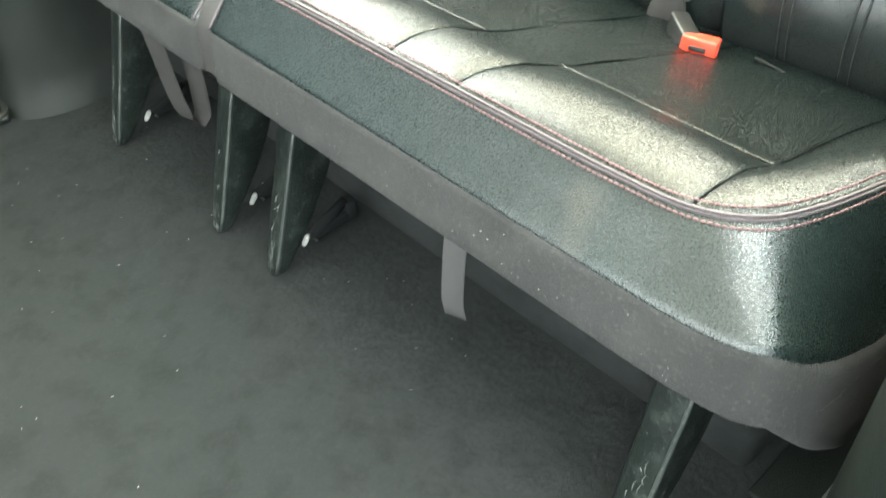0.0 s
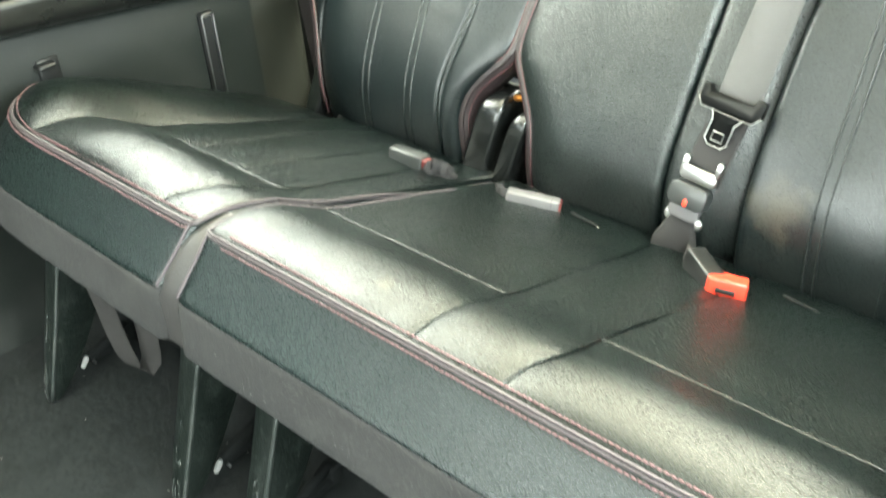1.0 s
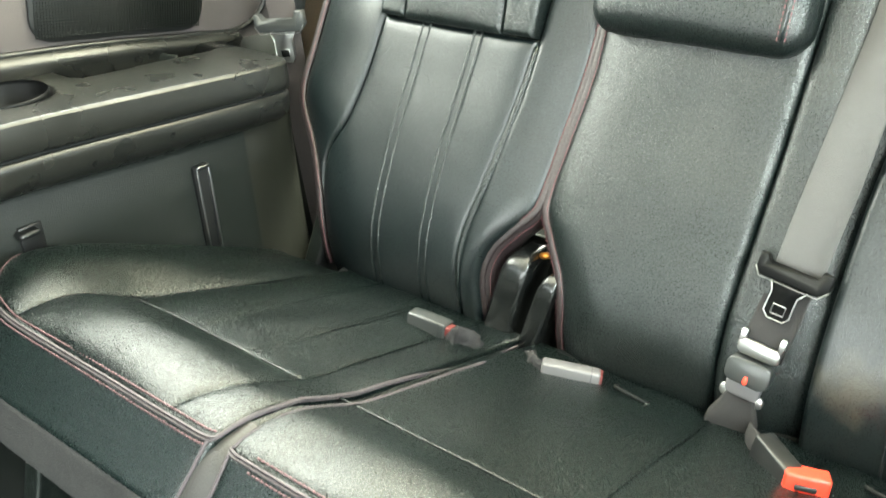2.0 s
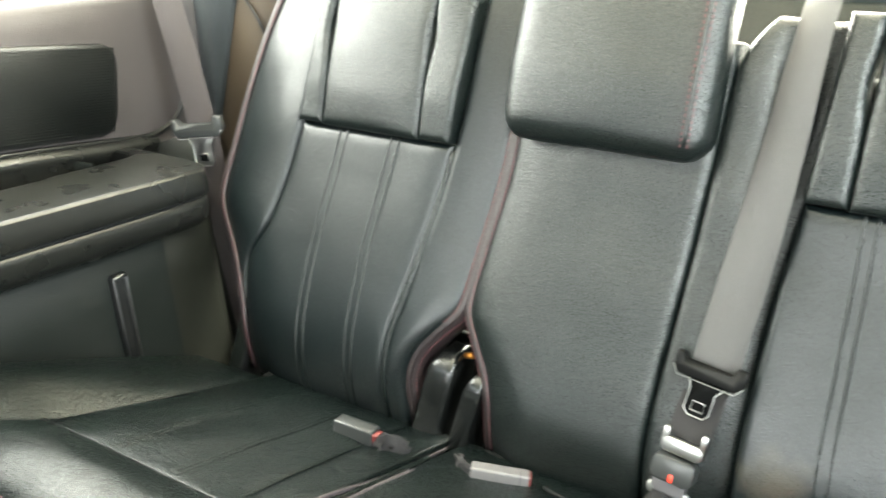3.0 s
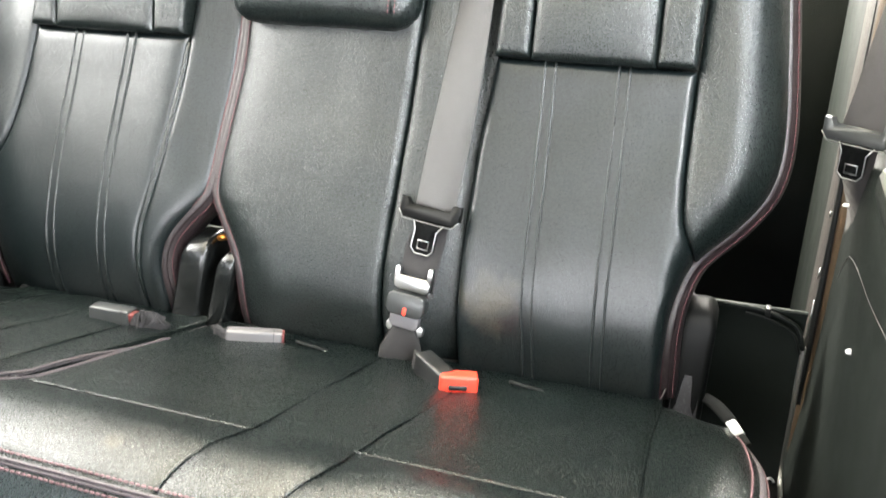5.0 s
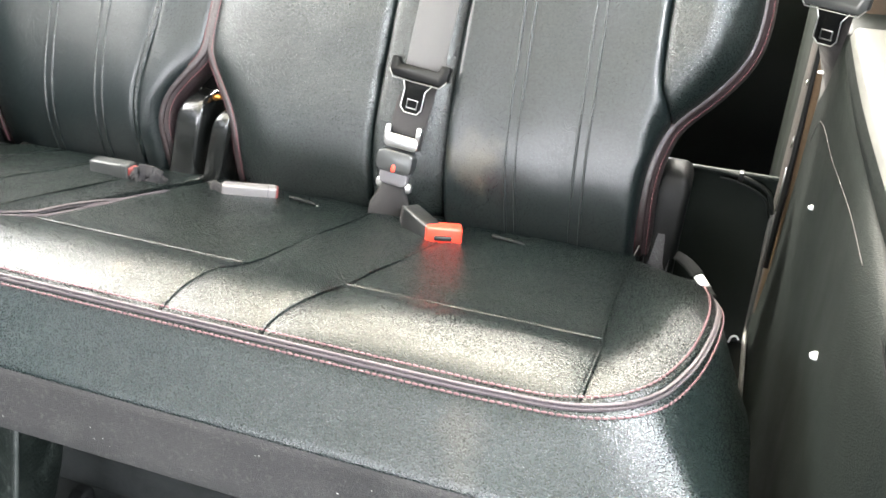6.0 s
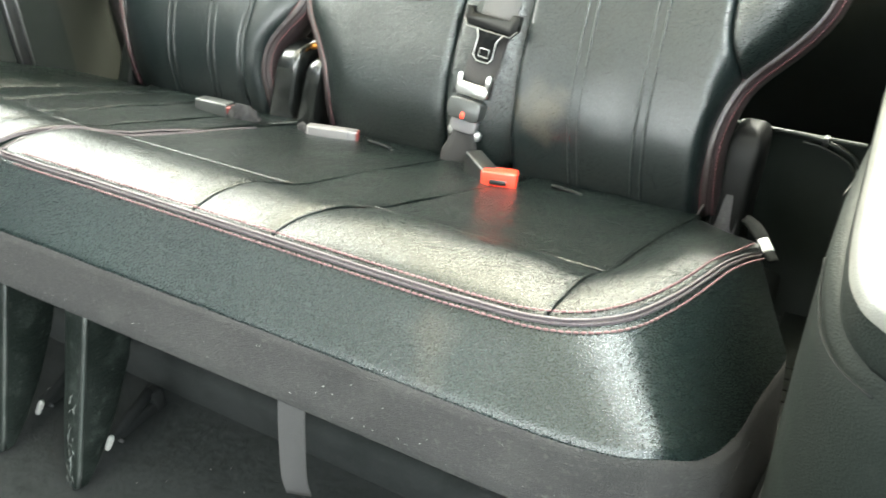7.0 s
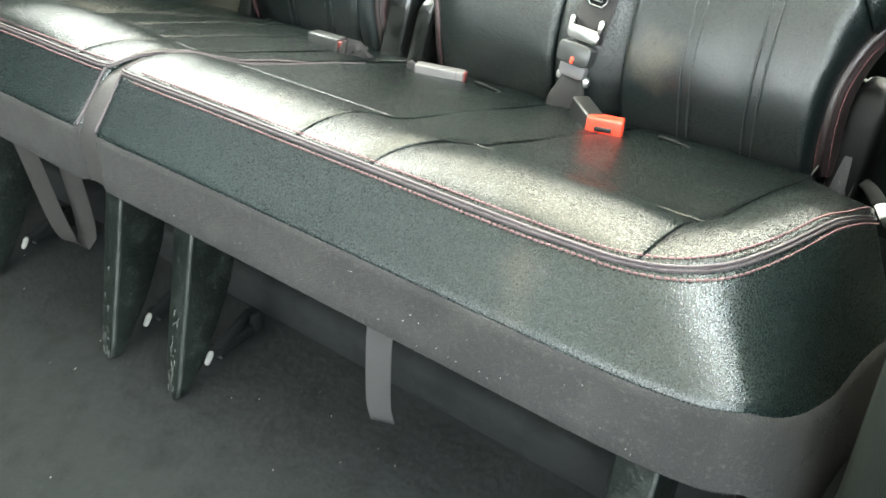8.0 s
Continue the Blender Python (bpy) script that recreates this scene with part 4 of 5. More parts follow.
    pipe_r = [back_at(br(s), s, lumbar(s) - 0.017) for s in [-0.02 + 0.57 * k / 40 for k in range(41)]]
    for line in (pipe_l, pipe_r):
        part("piping", tube(line, 0.0056, 12, 0.6, OUT_BACK), LEATHER_WELT, b)
        seam_thread(b, line, OUT_BACK, 0.0036, pitch=0.0052, lift=0.0030, rows=(-1,) if line is pipe_r else (1,))
    part("bolster_fold", tube([surf(inr(s) + 0.0015, s, -0.0030) for s in [0.0 + 0.34 * k / 30 for k in range(31)]], [0.0028 + 0.0026 * math.sin(math.pi * k / 30) for k in range(31)], 10), LEATHER, b, "rounded leather fold beside the bolster")
    edge_band(b, pipe_l, -1)
    edge_band(b, pipe_r, 1)
    for dx in (0.0, 0.0825):
        rib = curve([(-0.03, -0.2210), (0.034, -0.2225), (0.1, -0.2250), (0.186, -0.2262), (0.27, -0.2200), (0.35, -0.2110)])
        pts = [surf(rib(s) + dx, s, 0.0) for s in [-0.028 + 0.380 * k / 28 for k in range(29)]]
        part("stitched_rib", joined(*[tube([p + X * k - OUT_BACK * 0.0004 for p in pts], 0.0024, 6) for k in (-0.0060, 0.0060)]), LEATHER, b)
        seam_thread(b, pts, OUT_BACK, 0.0060, THREAD_DARK, "dark_stitching", lift=0.0012)
    return e


wide_seat()
single_seat()
for x in (-0.335, -0.037, 0.086):
    striker(x, -0.022)


# ---------------------------------------------------------------- side trim
def plan_rows(plan, levels, sgn):
    """A moulded block: its plan line, pushed into the body's side by the inset of each level (inset, z, tilt along y)."""
    pts = spline([(x, y, 0) for x, y in plan], 64)
    rows = []
    for inset, z, rise in levels:
        row = []
        for i, p in enumerate(pts):
            d = (pts[min(i + 1, 63)] - pts[max(i - 1, 0)]).normalized()
            o = Vector((-d.y, d.x, 0)) * sgn
            q = p + o * inset
            row.append(Vector((q.x, q.y, z - rise * (p.y - 0.3))))
        rows.append(row)
    return rows


def recess(x, y, cx, cy, hx, hy, r, wall=0.004):
    """0 outside a rounded rectangle, 1 inside it."""
    dx, dy = max(abs(x - cx) - hx + r, 0), max(abs(y - cy) - hy + r, 0)
    d = math.hypot(dx, dy) - r
    if max(abs(x - cx) - hx + r, abs(y - cy) - hy + r) <= 0:
        d = -r
    t = min(max(-d / wall, 0), 1)
    return t * t * (3 - 2 * t)


def arm_top(edge, outer, y0, y1, top, hollows, sgn, lip=0.010):
    """The armrest's top with its hollows, from the inner edge to the upper trim; its inner edge is rounded."""
    rows = []
    n, m = 150, 64
    for i in range(n + 1):
        y = y0 + (y1 - y0) * i / n
        row = []
        for j in range(m + 1):
            u = j / m
            u = u * u * 0.35 + u * 0.65
            x = edge(y) + (outer - edge(y)) * u
            d = abs(x - edge(y))
            z = top(y)
            if d < lip:
                z -= lip * (1 - math.sqrt(max(0, 1 - (1 - d / lip) ** 2)))
            for cx, cy, hx, hy, r, deep in hollows:
                z -= deep * recess(x, y, cx, cy, hx, hy, r)
            row.append(Vector((x, y, z)))
        rows.append(row)
    vs, fs = grid(rows)
    if sgn > 0:
        fs = [tuple(reversed(f)) for f in fs]
    return vs, fs


# --- left side
trim = empty("trim_left", "dark grey moulded plastic side trim with an armrest", "trim panel", (-0.5, 0.2, 0), kind="structure")
PLAN_L = [(-0.62, -0.15), (-0.56, -0.146), (-0.518, -0.132), (-0.497, -0.09), (-0.490, -0.02), (-0.483, 0.06), (-0.474, 0.15), (-0.462, 0.25), (-0.452, 0.35), (-0.450, 0.46), (-0.462, 0.53), (-0.50, 0.56), (-0.60, 0.565)]
part("lower_panel", grid(plan_rows(PLAN_L, [(0.04, -0.03, 0), (0.034, 0.0, 0), (0.022, 0.02, 0), (0.012, 0.06, 0), (0.004, 0.2, 0), (0.0, 0.33, 0.0), (0.0, 0.396, 0.055), (-0.006, 0.401, 0.06), (-0.013, 0.406, 0.062), (-0.016, 0.414, 0.064), (-0.018, 0.436, 0.066), (-0.018, 0.450, 0.068), (-0.014, 0.457, 0.07), (0.0, 0.460, 0.075)], -1)),
     PLASTIC, trim)
edge_l = curve([(-0.25, -0.44), (0.05, -0.428), (0.25, -0.417), (0.4, -0.408), (0.48, -0.407), (0.500, -0.413), (0.507, -0.428), (0.51, -0.46)])
top_l = curve([(-0.25, 0.53), (0.09, 0.519), (0.3, 0.503), (0.5, 0.487), (0.53, 0.485)])
part("armrest_top", arm_top(edge_l, -0.68, -0.22, 0.51, top_l, [(-0.533, 0.155, 0.054, 0.056, 0.053, 0.06), (-0.592, 0.37, 0.053, 0.114, 0.016, 0.04)], -1, 0.0035), PLASTIC_ARM, trim, "worn grey armrest with a cup holder and a tray")
face = [[Vector((edge_l(y) + dx, y, top_l(y) - dz)) for y in [-0.22 + 0.73 * k / 60 for k in range(61)]] for dx, dz in ((0.0, 0.0035), (0.0018, 0.014), (0.0022, 0.026), (0.001, 0.037), (-0.001, 0.0395), (-0.006, 0.041), (-0.03, 0.041))]
part("armrest_face", grid(face), PLASTIC_ARM, trim)
lip = [[Vector((edge_l(y) + dx, y, top_l(y) - dz - 0.006 * (0.3 - y))) for y in [-0.22 + 0.722 * k / 60 for k in range(61)]] for dx, dz in ((-0.03, 0.0445), (-0.007, 0.0445), (-0.0035, 0.046), (-0.0025, 0.055), (-0.004, 0.068), (-0.010, 0.080), (-0.022, 0.090), (-0.045, 0.100))]
part("armrest_lip", grid(lip), PLASTIC_ARM, trim, "grey lip below the armrest")
part("armrest_gap", tube([(edge_l(y) - 0.007, y, top_l(y) - 0.0435 - 0.003 * (0.3 - y)) for y in [-0.22 + 0.725 * k / 60 for k in range(61)]], 0.0022, 6), CORE, trim, "dark gap")
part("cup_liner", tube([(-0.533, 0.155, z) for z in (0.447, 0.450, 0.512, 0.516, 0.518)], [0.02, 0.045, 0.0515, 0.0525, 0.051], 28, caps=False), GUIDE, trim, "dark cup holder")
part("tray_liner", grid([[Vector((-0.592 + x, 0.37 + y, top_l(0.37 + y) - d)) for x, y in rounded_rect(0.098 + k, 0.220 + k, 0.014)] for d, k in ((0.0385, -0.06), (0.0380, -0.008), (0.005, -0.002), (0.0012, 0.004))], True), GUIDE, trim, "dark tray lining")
part("tray_divider", box(0.09, 0.006, 0.03, pose(-0.605, 0.42, 0.475, 0, 0, 8), 0.002), PLASTIC, trim)
part("upper_panel", grid(plan_rows([(-0.60, -0.25), (-0.602, 0.1), (-0.604, 0.35), (-0.606, 0.55), (-0.595, 0.64), (-0.56, 0.70)], [(0.0, 0.47, 0), (-0.004, 0.485, 0.02), (0.0, 0.5, 0.02), (0.006, 0.6, 0), (0.011, 0.68, 0.04), (0.011, 0.706, 0.06), (0.005, 0.716, 0.06), (-0.02, 0.720, 0.06), (-0.07, 0.722, 0.06)], -1)), PLASTIC_MAUVE, trim, "taupe-grey upper side trim")
ledge_z = curve([(-0.25, 0.596), (0.10, 0.553), (0.321, 0.526), (0.498, 0.497), (0.575, 0.486)])
part("tray_ledge", grid([[Vector((x, y, ledge_z(y) + (top_l(y) - 0.038 - ledge_z(y)) * k)) for y in [-0.2 + 0.77 * i / 50 for i in range(51)]] for x, k in ((-0.602, 0.0), (-0.594, 0.04), (-0.588, 0.14), (-0.586, 0.26), (-0.589, 0.36), (-0.594, 0.5), (-0.594, 1.0))]), PLASTIC_ARM, trim, "dark ledge above the tray")
part("rear_quarter", grid(plan_rows([(-0.4512, 0.435), (-0.450, 0.46), (-0.452, 0.49), (-0.462, 0.53), (-0.48, 0.55)], [(0.043, -0.03, 0), (0.037, 0.0, 0), (0.025, 0.02, 0), (0.015, 0.06, 0), (0.007, 0.2, 0), (0.003, 0.33, 0.0), (0.003, 0.402, 0.045), (-0.006, 0.404, 0.045)], -1)), PLASTIC_OLIVE, trim, "olive-grey quarter panel")
# loudspeaker mesh: a dark rounded plate with small square holes suggested by crossing wires
sp = empty("loudspeaker_grille", "dark wire-mesh loudspeaker cover in the side trim", "loudspeaker", (-0.597, 0.38, 0.57))
M_SP = pose(-0.5975, 0.38, 0.594, 90, 0, 90) @ pose(0, 0, 0, 3, 0, -9)
part("plate", prism(rounded_rect(0.27, 0.135, 0.03), 0.006, M_SP, 0.0015), BLACK, sp)
wires = []
for k in range(62):
    xx = -0.128 + 0.256 * k / 61
    wires.append(box(0.0007, 0.125, 0.0010, M_SP @ pose(xx, 0, 0.0066)))
for k in range(31):
    yy = -0.06 + 0.12 * k / 30
    wires.append(box(0.258, 0.0007, 0.0010, M_SP @ pose(0, yy, 0.0070)))
tagged(part("mesh", joined(*wires), PLASTIC, sp), kind="stuff")
thing("trim_gap", tube(spline([(-0.599, 0.10, 0.553), (-0.600, 0.321, 0.526), (-0.603, 0.498, 0.497), (-0.604, 0.575, 0.486), (-0.598, 0.618, 0.503), (-0.592, 0.636, 0.541), (-0.586, 0.637, 0.631), (-0.583, 0.635, 0.675), (-0.583, 0.634, 0.70)], 40), 0.0045, 8), BLACK, "black rubber seam round the upper side trim", "trim", kind="structure")
# rail and hook on the panel
rl = empty("bag_rail", "black plastic rail with steel edges on the side trim", "rail", (-0.445, 0.355, 0.3))
part("channel", box(0.010, 0.022, 0.15, pose(-0.449, 0.35, 0.296), 0.002), BLACK, rl)
for y in (0.345, 0.365):
    part("edge", box(0.008, 0.003, 0.15, pose(-0.443, y - 0.005, 0.297), 0.001), STEEL_DARK, rl, "shiny edge")
part("cap", box(0.012, 0.022, 0.006, pose(-0.444, 0.35, 0.372), 0.002), STEEL_DARK, rl)
hk = empty("trim_hook", "small black plastic bag hook on the side trim", "hook", (-0.462, 0.115, 0.35))
part("plate", box(0.008, 0.03, 0.05, pose(-0.478, 0.115, 0.35), 0.002), BLACK, hk)
part("lip", box(0.018, 0.026, 0.008, pose(-0.470, 0.108, 0.368), 0.003), BLACK, hk)

part("foot_edge", tube(spline([(-0.500, -0.136, 0.004), (-0.503, -0.125, 0.005), (-0.507, -0.098, 0.004), (-0.508, -0.06, 0.004), (-0.506, -0.01, 0.004)], 24), 0.0022, 8), EDGE_WEAR, trim, "pale line along the panel's foot")
sill = empty("door_step", "grey plastic step plate with a raised rim at the far door", "step plate", (-0.6, -0.25, 0), kind="structure")
part("plate", box(0.15, 0.24, 0.012, pose(-0.605, -0.275, 0.006, 0, 0, -14), 0.004), PLASTIC, sill)
part("rim", tube([pose(-0.605, -0.275, 0.012, 0, 0, -14) @ Vector((a, b, 0)) for a, b in rounded_rect(0.145, 0.235, 0.02)], 0.005, 8), PLASTIC_TOP, sill)

# --- rear corner trims
cl = empty("pillar_left", "taupe plastic pillar trim behind the rear seat", "trim panel", (-0.5, 0.65, 0), kind="structure")
part("cover", grid([[Vector((x, y, z)) for x, y in spline_xy] for z, spline_xy in
     [(zz, [(-0.62, 0.70), (-0.56, 0.665), (-0.47 + 0.10 * max(0, zz - 0.3), 0.645), (-0.42 + 0.12 * max(0, zz - 0.3), 0.668), (-0.40 + 0.12 * max(0, zz - 0.3), 0.74), (-0.40 + 0.12 * max(0, zz - 0.3), 0.95)]) for zz in [0.06 * k for k in range(15)]]]),
     PLASTIC_TAN, cl)
def slate_row(z):
    """A level of the slate cover, 4 mm proud of the pillar."""
    xb = -0.466 + 0.4 * (z - 0.684)
    a, b = Vector((-0.56, 0.665, z)), Vector((-0.47 + 0.10 * max(0, z - 0.3), 0.645, z))
    k = (xb - a.x) / (b.x - a.x)
    e = a.lerp(b, k)
    return [Vector((-0.60, 0.675, z)), Vector((-0.58, 0.666, z)), Vector((-0.55, 0.657, z)), e + Vector((-0.03, -0.008, 0)), e + Vector((-0.004, -0.0065, 0)), e + Vector((0.0, -0.004, 0)), e + Vector((0.001, 0.004, 0))]


part("slate_cover", grid([slate_row(0.44 + 0.02 * k) for k in range(21)]), PLASTIC_SLATE, cl, "slate-grey plastic cover")
part("seam", tube(spline([(-0.476, 0.640, 0.735), (-0.446, 0.640, 0.705), (-0.424, 0.644, 0.672), (-0.408, 0.652, 0.625), (-0.402, 0.658, 0.58)], 20), 0.0022, 6), BLACK, cl, "dark curved seam")
cr = empty("pillar_right", "taupe plastic pillar trim behind the rear seat", "trim panel", (0.8, 0.8, 0), kind="structure")
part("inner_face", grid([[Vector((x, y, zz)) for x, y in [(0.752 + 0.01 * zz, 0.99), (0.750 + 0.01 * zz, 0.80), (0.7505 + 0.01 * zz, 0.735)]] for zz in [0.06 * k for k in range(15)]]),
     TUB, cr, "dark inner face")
# rear-window light on the pillar's edge, put in as a paler strip
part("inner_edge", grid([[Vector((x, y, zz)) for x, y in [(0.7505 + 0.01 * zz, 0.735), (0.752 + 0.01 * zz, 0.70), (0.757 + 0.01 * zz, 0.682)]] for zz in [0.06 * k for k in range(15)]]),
     PLASTIC_WARM, cr, "taupe edge lightened for rear-window light")
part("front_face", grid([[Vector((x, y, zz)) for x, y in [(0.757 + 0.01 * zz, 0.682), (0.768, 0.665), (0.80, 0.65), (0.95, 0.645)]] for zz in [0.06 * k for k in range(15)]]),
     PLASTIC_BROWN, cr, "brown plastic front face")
part("door_seal", tube(spline([(0.768, 0.70, 0.86), (0.764, 0.69, 0.6), (0.7615, 0.682, 0.42), (0.760, 0.675, 0.26), (0.757, 0.665, 0.1)], 24), 0.0042, 8), BLACK, cr, "black rubber seal")
for z0, z1 in ((0.17, 0.245), (0.275, 0.29), (0.36, 0.367)):
    part("clip", tube(((0.7545, 0.682, z0), (0.7550, 0.681, (z0 + z1) / 2), (0.7555, 0.682, z1)), [0.0012, 0.0018, 0.0012], 6), STEEL, cr, "bright metal clip")

# --- right side
trim = empty("trim_right", "dark grey moulded plastic side trim with an armrest coloured as window-lit", "trim panel", (0.85, 0.2, 0), kind="structure")
PLAN_R = [(0.754, 0.96), (0.756, 0.75), (0.758, 0.5), (0.762, 0.3), (0.757, 0.12), (0.761, 0.02), (0.777, -0.05), (0.815, -0.1), (0.88, -0.118), (1.02, -0.122)]
part("lower_panel", grid(plan_rows(PLAN_R, [(-0.004, -0.03, 0), (-0.004, 0.0, 0), (0.002, 0.012, 0), (0.008, 0.1, 0), (0.012, 0.25, 0), (0.014, 0.36, 0), (0.016, 0.42, 0), (0.019, 0.458, 0), (0.026, 0.464, 0), (0.10, 0.466, 0)], 1)), PLASTIC_DARK, trim)
edge_r = curve([(-0.119, 0.90), (-0.110, 0.852), (-0.098, 0.824), (-0.082, 0.806), (-0.05, 0.795), (0.05, 0.786), (0.288, 0.772), (0.5, 0.768)])
# the window's light on this top is put into its lighter colour
part("armrest_top", arm_top(edge_r, 1.01, -0.119, 0.47, lambda y: 0.5, [(0.865, 0.150, 0.066, 0.058, 0.012, 0.05), (0.858, 0.036, 0.05, 0.05, 0.047, 0.06)], 1), PLASTIC_WINDOW_LIT, trim, "grey armrest lightened for window light, with a cup holder and a pocket")
face = [[Vector((edge_r(y) - dx, y, 0.5 - dz)) for y in [-0.119 + 0.589 * k / 60 for k in range(61)]] for dx, dz in ((0.0, 0.010), (0.001, 0.02), (0.0, 0.030), (-0.004, 0.0345), (-0.02, 0.0345))]
part("armrest_face", grid([r[::-1] for r in face]), PLASTIC_DARK, trim)
part("cup_liner", tube([(0.858, 0.036, z) for z in (0.44, 0.443, 0.494, 0.500, 0.5030, 0.5032)], [0.02, 0.038, 0.042, 0.0440, 0.0455, 0.0505], 28, caps=False), CORE, trim, "dark cup holder")
part("pocket_liner", grid([[Vector((0.865 + x, 0.150 + y, z)) for x, y in rounded_rect(0.126 + k, 0.110 + k, 0.014)] for z, k in ((0.4525, -0.05), (0.453, -0.008), (0.495, -0.004), (0.5018, 0.0), (0.5022, 0.010))], True), BLACK, trim, "black pocket lining")
part("pocket_floor", box(0.118, 0.102, 0.003, pose(0.865, 0.150, 0.452), 0.001), BLACK, trim)
part("upper_panel", grid(plan_rows([(0.95, 0.64), (0.952, 0.3), (0.955, 0.0), (0.96, -0.1)], [(0.0, 0.47, 0), (0.006, 0.6, 0), (0.012, 0.70, 0), (0.010, 0.715, 0), (-0.01, 0.722, 0), (-0.06, 0.722, 0)], 1)), PLASTIC_TOP, trim)
# edge moulding along the foot of the panel
part("foot_moulding", tube(spline([(0.7475, 0.62, 0.21), (0.748, 0.625, 0.10), (0.7485, 0.635, 0.016), (0.7495, 0.60, 0.008), (0.7505, 0.52, 0.007), (0.751, 0.3, 0.007), (0.7505, 0.12, 0.006), (0.757, 0.0, 0.005)], 40), 0.0034, 8), MOULDING, trim, "pale edge moulding")
part("foot_plate", box(0.056, 0.56, 0.006, pose(0.722, 0.345, 0.003), 0.002), PLASTIC, trim, "green-black plastic plate along the floor")
for k in range(5):
    part("rib", box(0.030, 0.003, 0.003, pose(0.722, 0.40 + 0.022 * k, 0.0068, 0, 0, 6), 0.001), PLASTIC, trim)
part("hook", tube(spline([(0.728, 0.60, 0.008), (0.731, 0.603, 0.016), (0.737, 0.604, 0.018), (0.741, 0.602, 0.014)], 10), 0.0016, 6), WHITE, trim, "small white hook")


def on_panel(y, z):
    """A place on the right lower panel."""
    plan = curve(sorted((b, a) for a, b in PLAN_R))
    inset = curve([(0.0, -0.004), (0.012, 0.002), (0.1, 0.008), (0.25, 0.012), (0.36, 0.014), (0.42, 0.016), (0.47, 0.018)])
    return Vector((plan(y) + inset(z) - 0.0008, y, z))


part("panel_joint", tube(spline([on_panel(0.012, 0.456), on_panel(-0.012, 0.449), on_panel(-0.026, 0.446), on_panel(-0.042, 0.443), on_panel(-0.062, 0.445), on_panel(-0.079, 0.449), on_panel(-0.091, 0.452)], 24), 0.0009, 6), CORE, trim, "dark joint between panels")
part("crease_line", tube(spline([on_panel(y, z) for y, z in ((0.62, 0.31), (0.57, 0.36), (0.405, 0.388), (0.23, 0.425), (0.10, 0.452))], 40), 0.0004, 6), PLASTIC_WARM, trim, "pale worn crease")
for p, s in (((0.7705, 0.44, 0.316), 0.0020), ((0.7685, 0.152, 0.336), 0.0025), ((0.762, 0.62, 0.40), 0.0015)):
    part("clip", tube([(p[0] + 0.004, p[1], p[2]), (p[0], p[1], p[2]), (p[0] - 0.003, p[1] - 0.001, p[2])], [s, s, s * 0.6], 10, flat=1.5), WHITE, trim, "small white clip")

# --- storage well behind the seats
well = empty("storage_well", "dark plastic storage tub wall behind the rear seats", "trim panel", (0.2, 0.62, 0), kind="structure")
part("front_wall", grid([[Vector((x, y, z)) for x in (-0.5, -0.2, 0.1, 0.4, 0.62, 0.70, 0.745)] for y, z in ((0.60, -0.02), (0.618, 0.05), (0.624, 0.2), (0.622, 0.248), (0.618, 0.254), (0.614, 0.257), (0.616, 0.260), (0.622, 0.259), (0.626, 0.25), (0.630, 0.1))]), TUB, well)
part("lip", tube(spline([(0.60, 0.612, 0.258), (0.66, 0.612, 0.260), (0.70, 0.612, 0.256), (0.735, 0.612, 0.241), (0.746, 0.614, 0.21)], 24), 0.0030, 8), PLASTIC, well, "grey plastic lip")
part("lip", tube(spline([(0.675, 0.609, 0.2525), (0.70, 0.609, 0.2485), (0.732, 0.609, 0.233), (0.743, 0.611, 0.205)], 20), 0.0016, 8), PLASTIC, well, "grey plastic lip")
part("rear_step", box(1.2, 0.05, 0.03, pose(0.112, 0.95, 0.05), 0.008, 3), CORE, well)
part("floor_rib", box(1.2, 0.02, 0.03, pose(0.15, 0.86, 0.10), 0.006, 2), CORE, well)
part("lip_joint", box(0.006, 0.012, 0.012, pose(0.700, 0.612, 0.257), 0.001), BLACK, well)
part("lip_knob", box(0.016, 0.014, 0.012, pose(0.607, 0.606, 0.262, 0, 0, 10), 0.003), PLASTIC_FACE, well, "pale square knob")


# ---------------------------------------------------------------- hinge covers between and beside the backrests
def hinge_cover(name, foot, head, w, d, mat, label, face_mat=None, face_top=0.82):
    """An upright hinge cover with a rounded top, leaning back."""
    foot, head = Vector(foot), Vector(head)
    e = empty(name, label, "hinge cover", foot, "seat hinge covers")
    up = (head - foot)
    rows = []
    for t, k in ((0, 1.05), (0.2, 1.0), (0.5, 0.97), (0.75, 0.95), (0.88, 0.9), (0.95, 0.78), (0.985, 0.55), (1.0, 0.25)):
        c = foot + up * t
        out = rounded_rect(w * (0.6 + 0.4 * k) if t < 0.9 else w * k, d * k, min(w, d) * 0.22 * k, 4)
        rows.append([c + Vector((a, b, 0)) for a, b in out])
    vs, fs = grid(rows, True)
    n = len(rows[0])
    fs += [tuple(range(n - 1, -1, -1)), tuple(range(len(vs) - n, len(vs)))]
    c = part("cover", (vs, fs), mat, e)
    a, b = foot + up * 0.1, foot + up * face_top
    face = [[p + Vector((dx * w * k, -d * 0.5 * k - 0.0012 + abs(dx) * 0.003, 0)) for dx in (-0.36, -0.3, 0, 0.3, 0.36)] for p, k in ((a, 1.02), (a * 0.5 + b * 0.5, 0.97), (b, 0.94))]
    part("face_plate", grid(face), face_mat or PLASTIC, e, "worn front face")
    return e


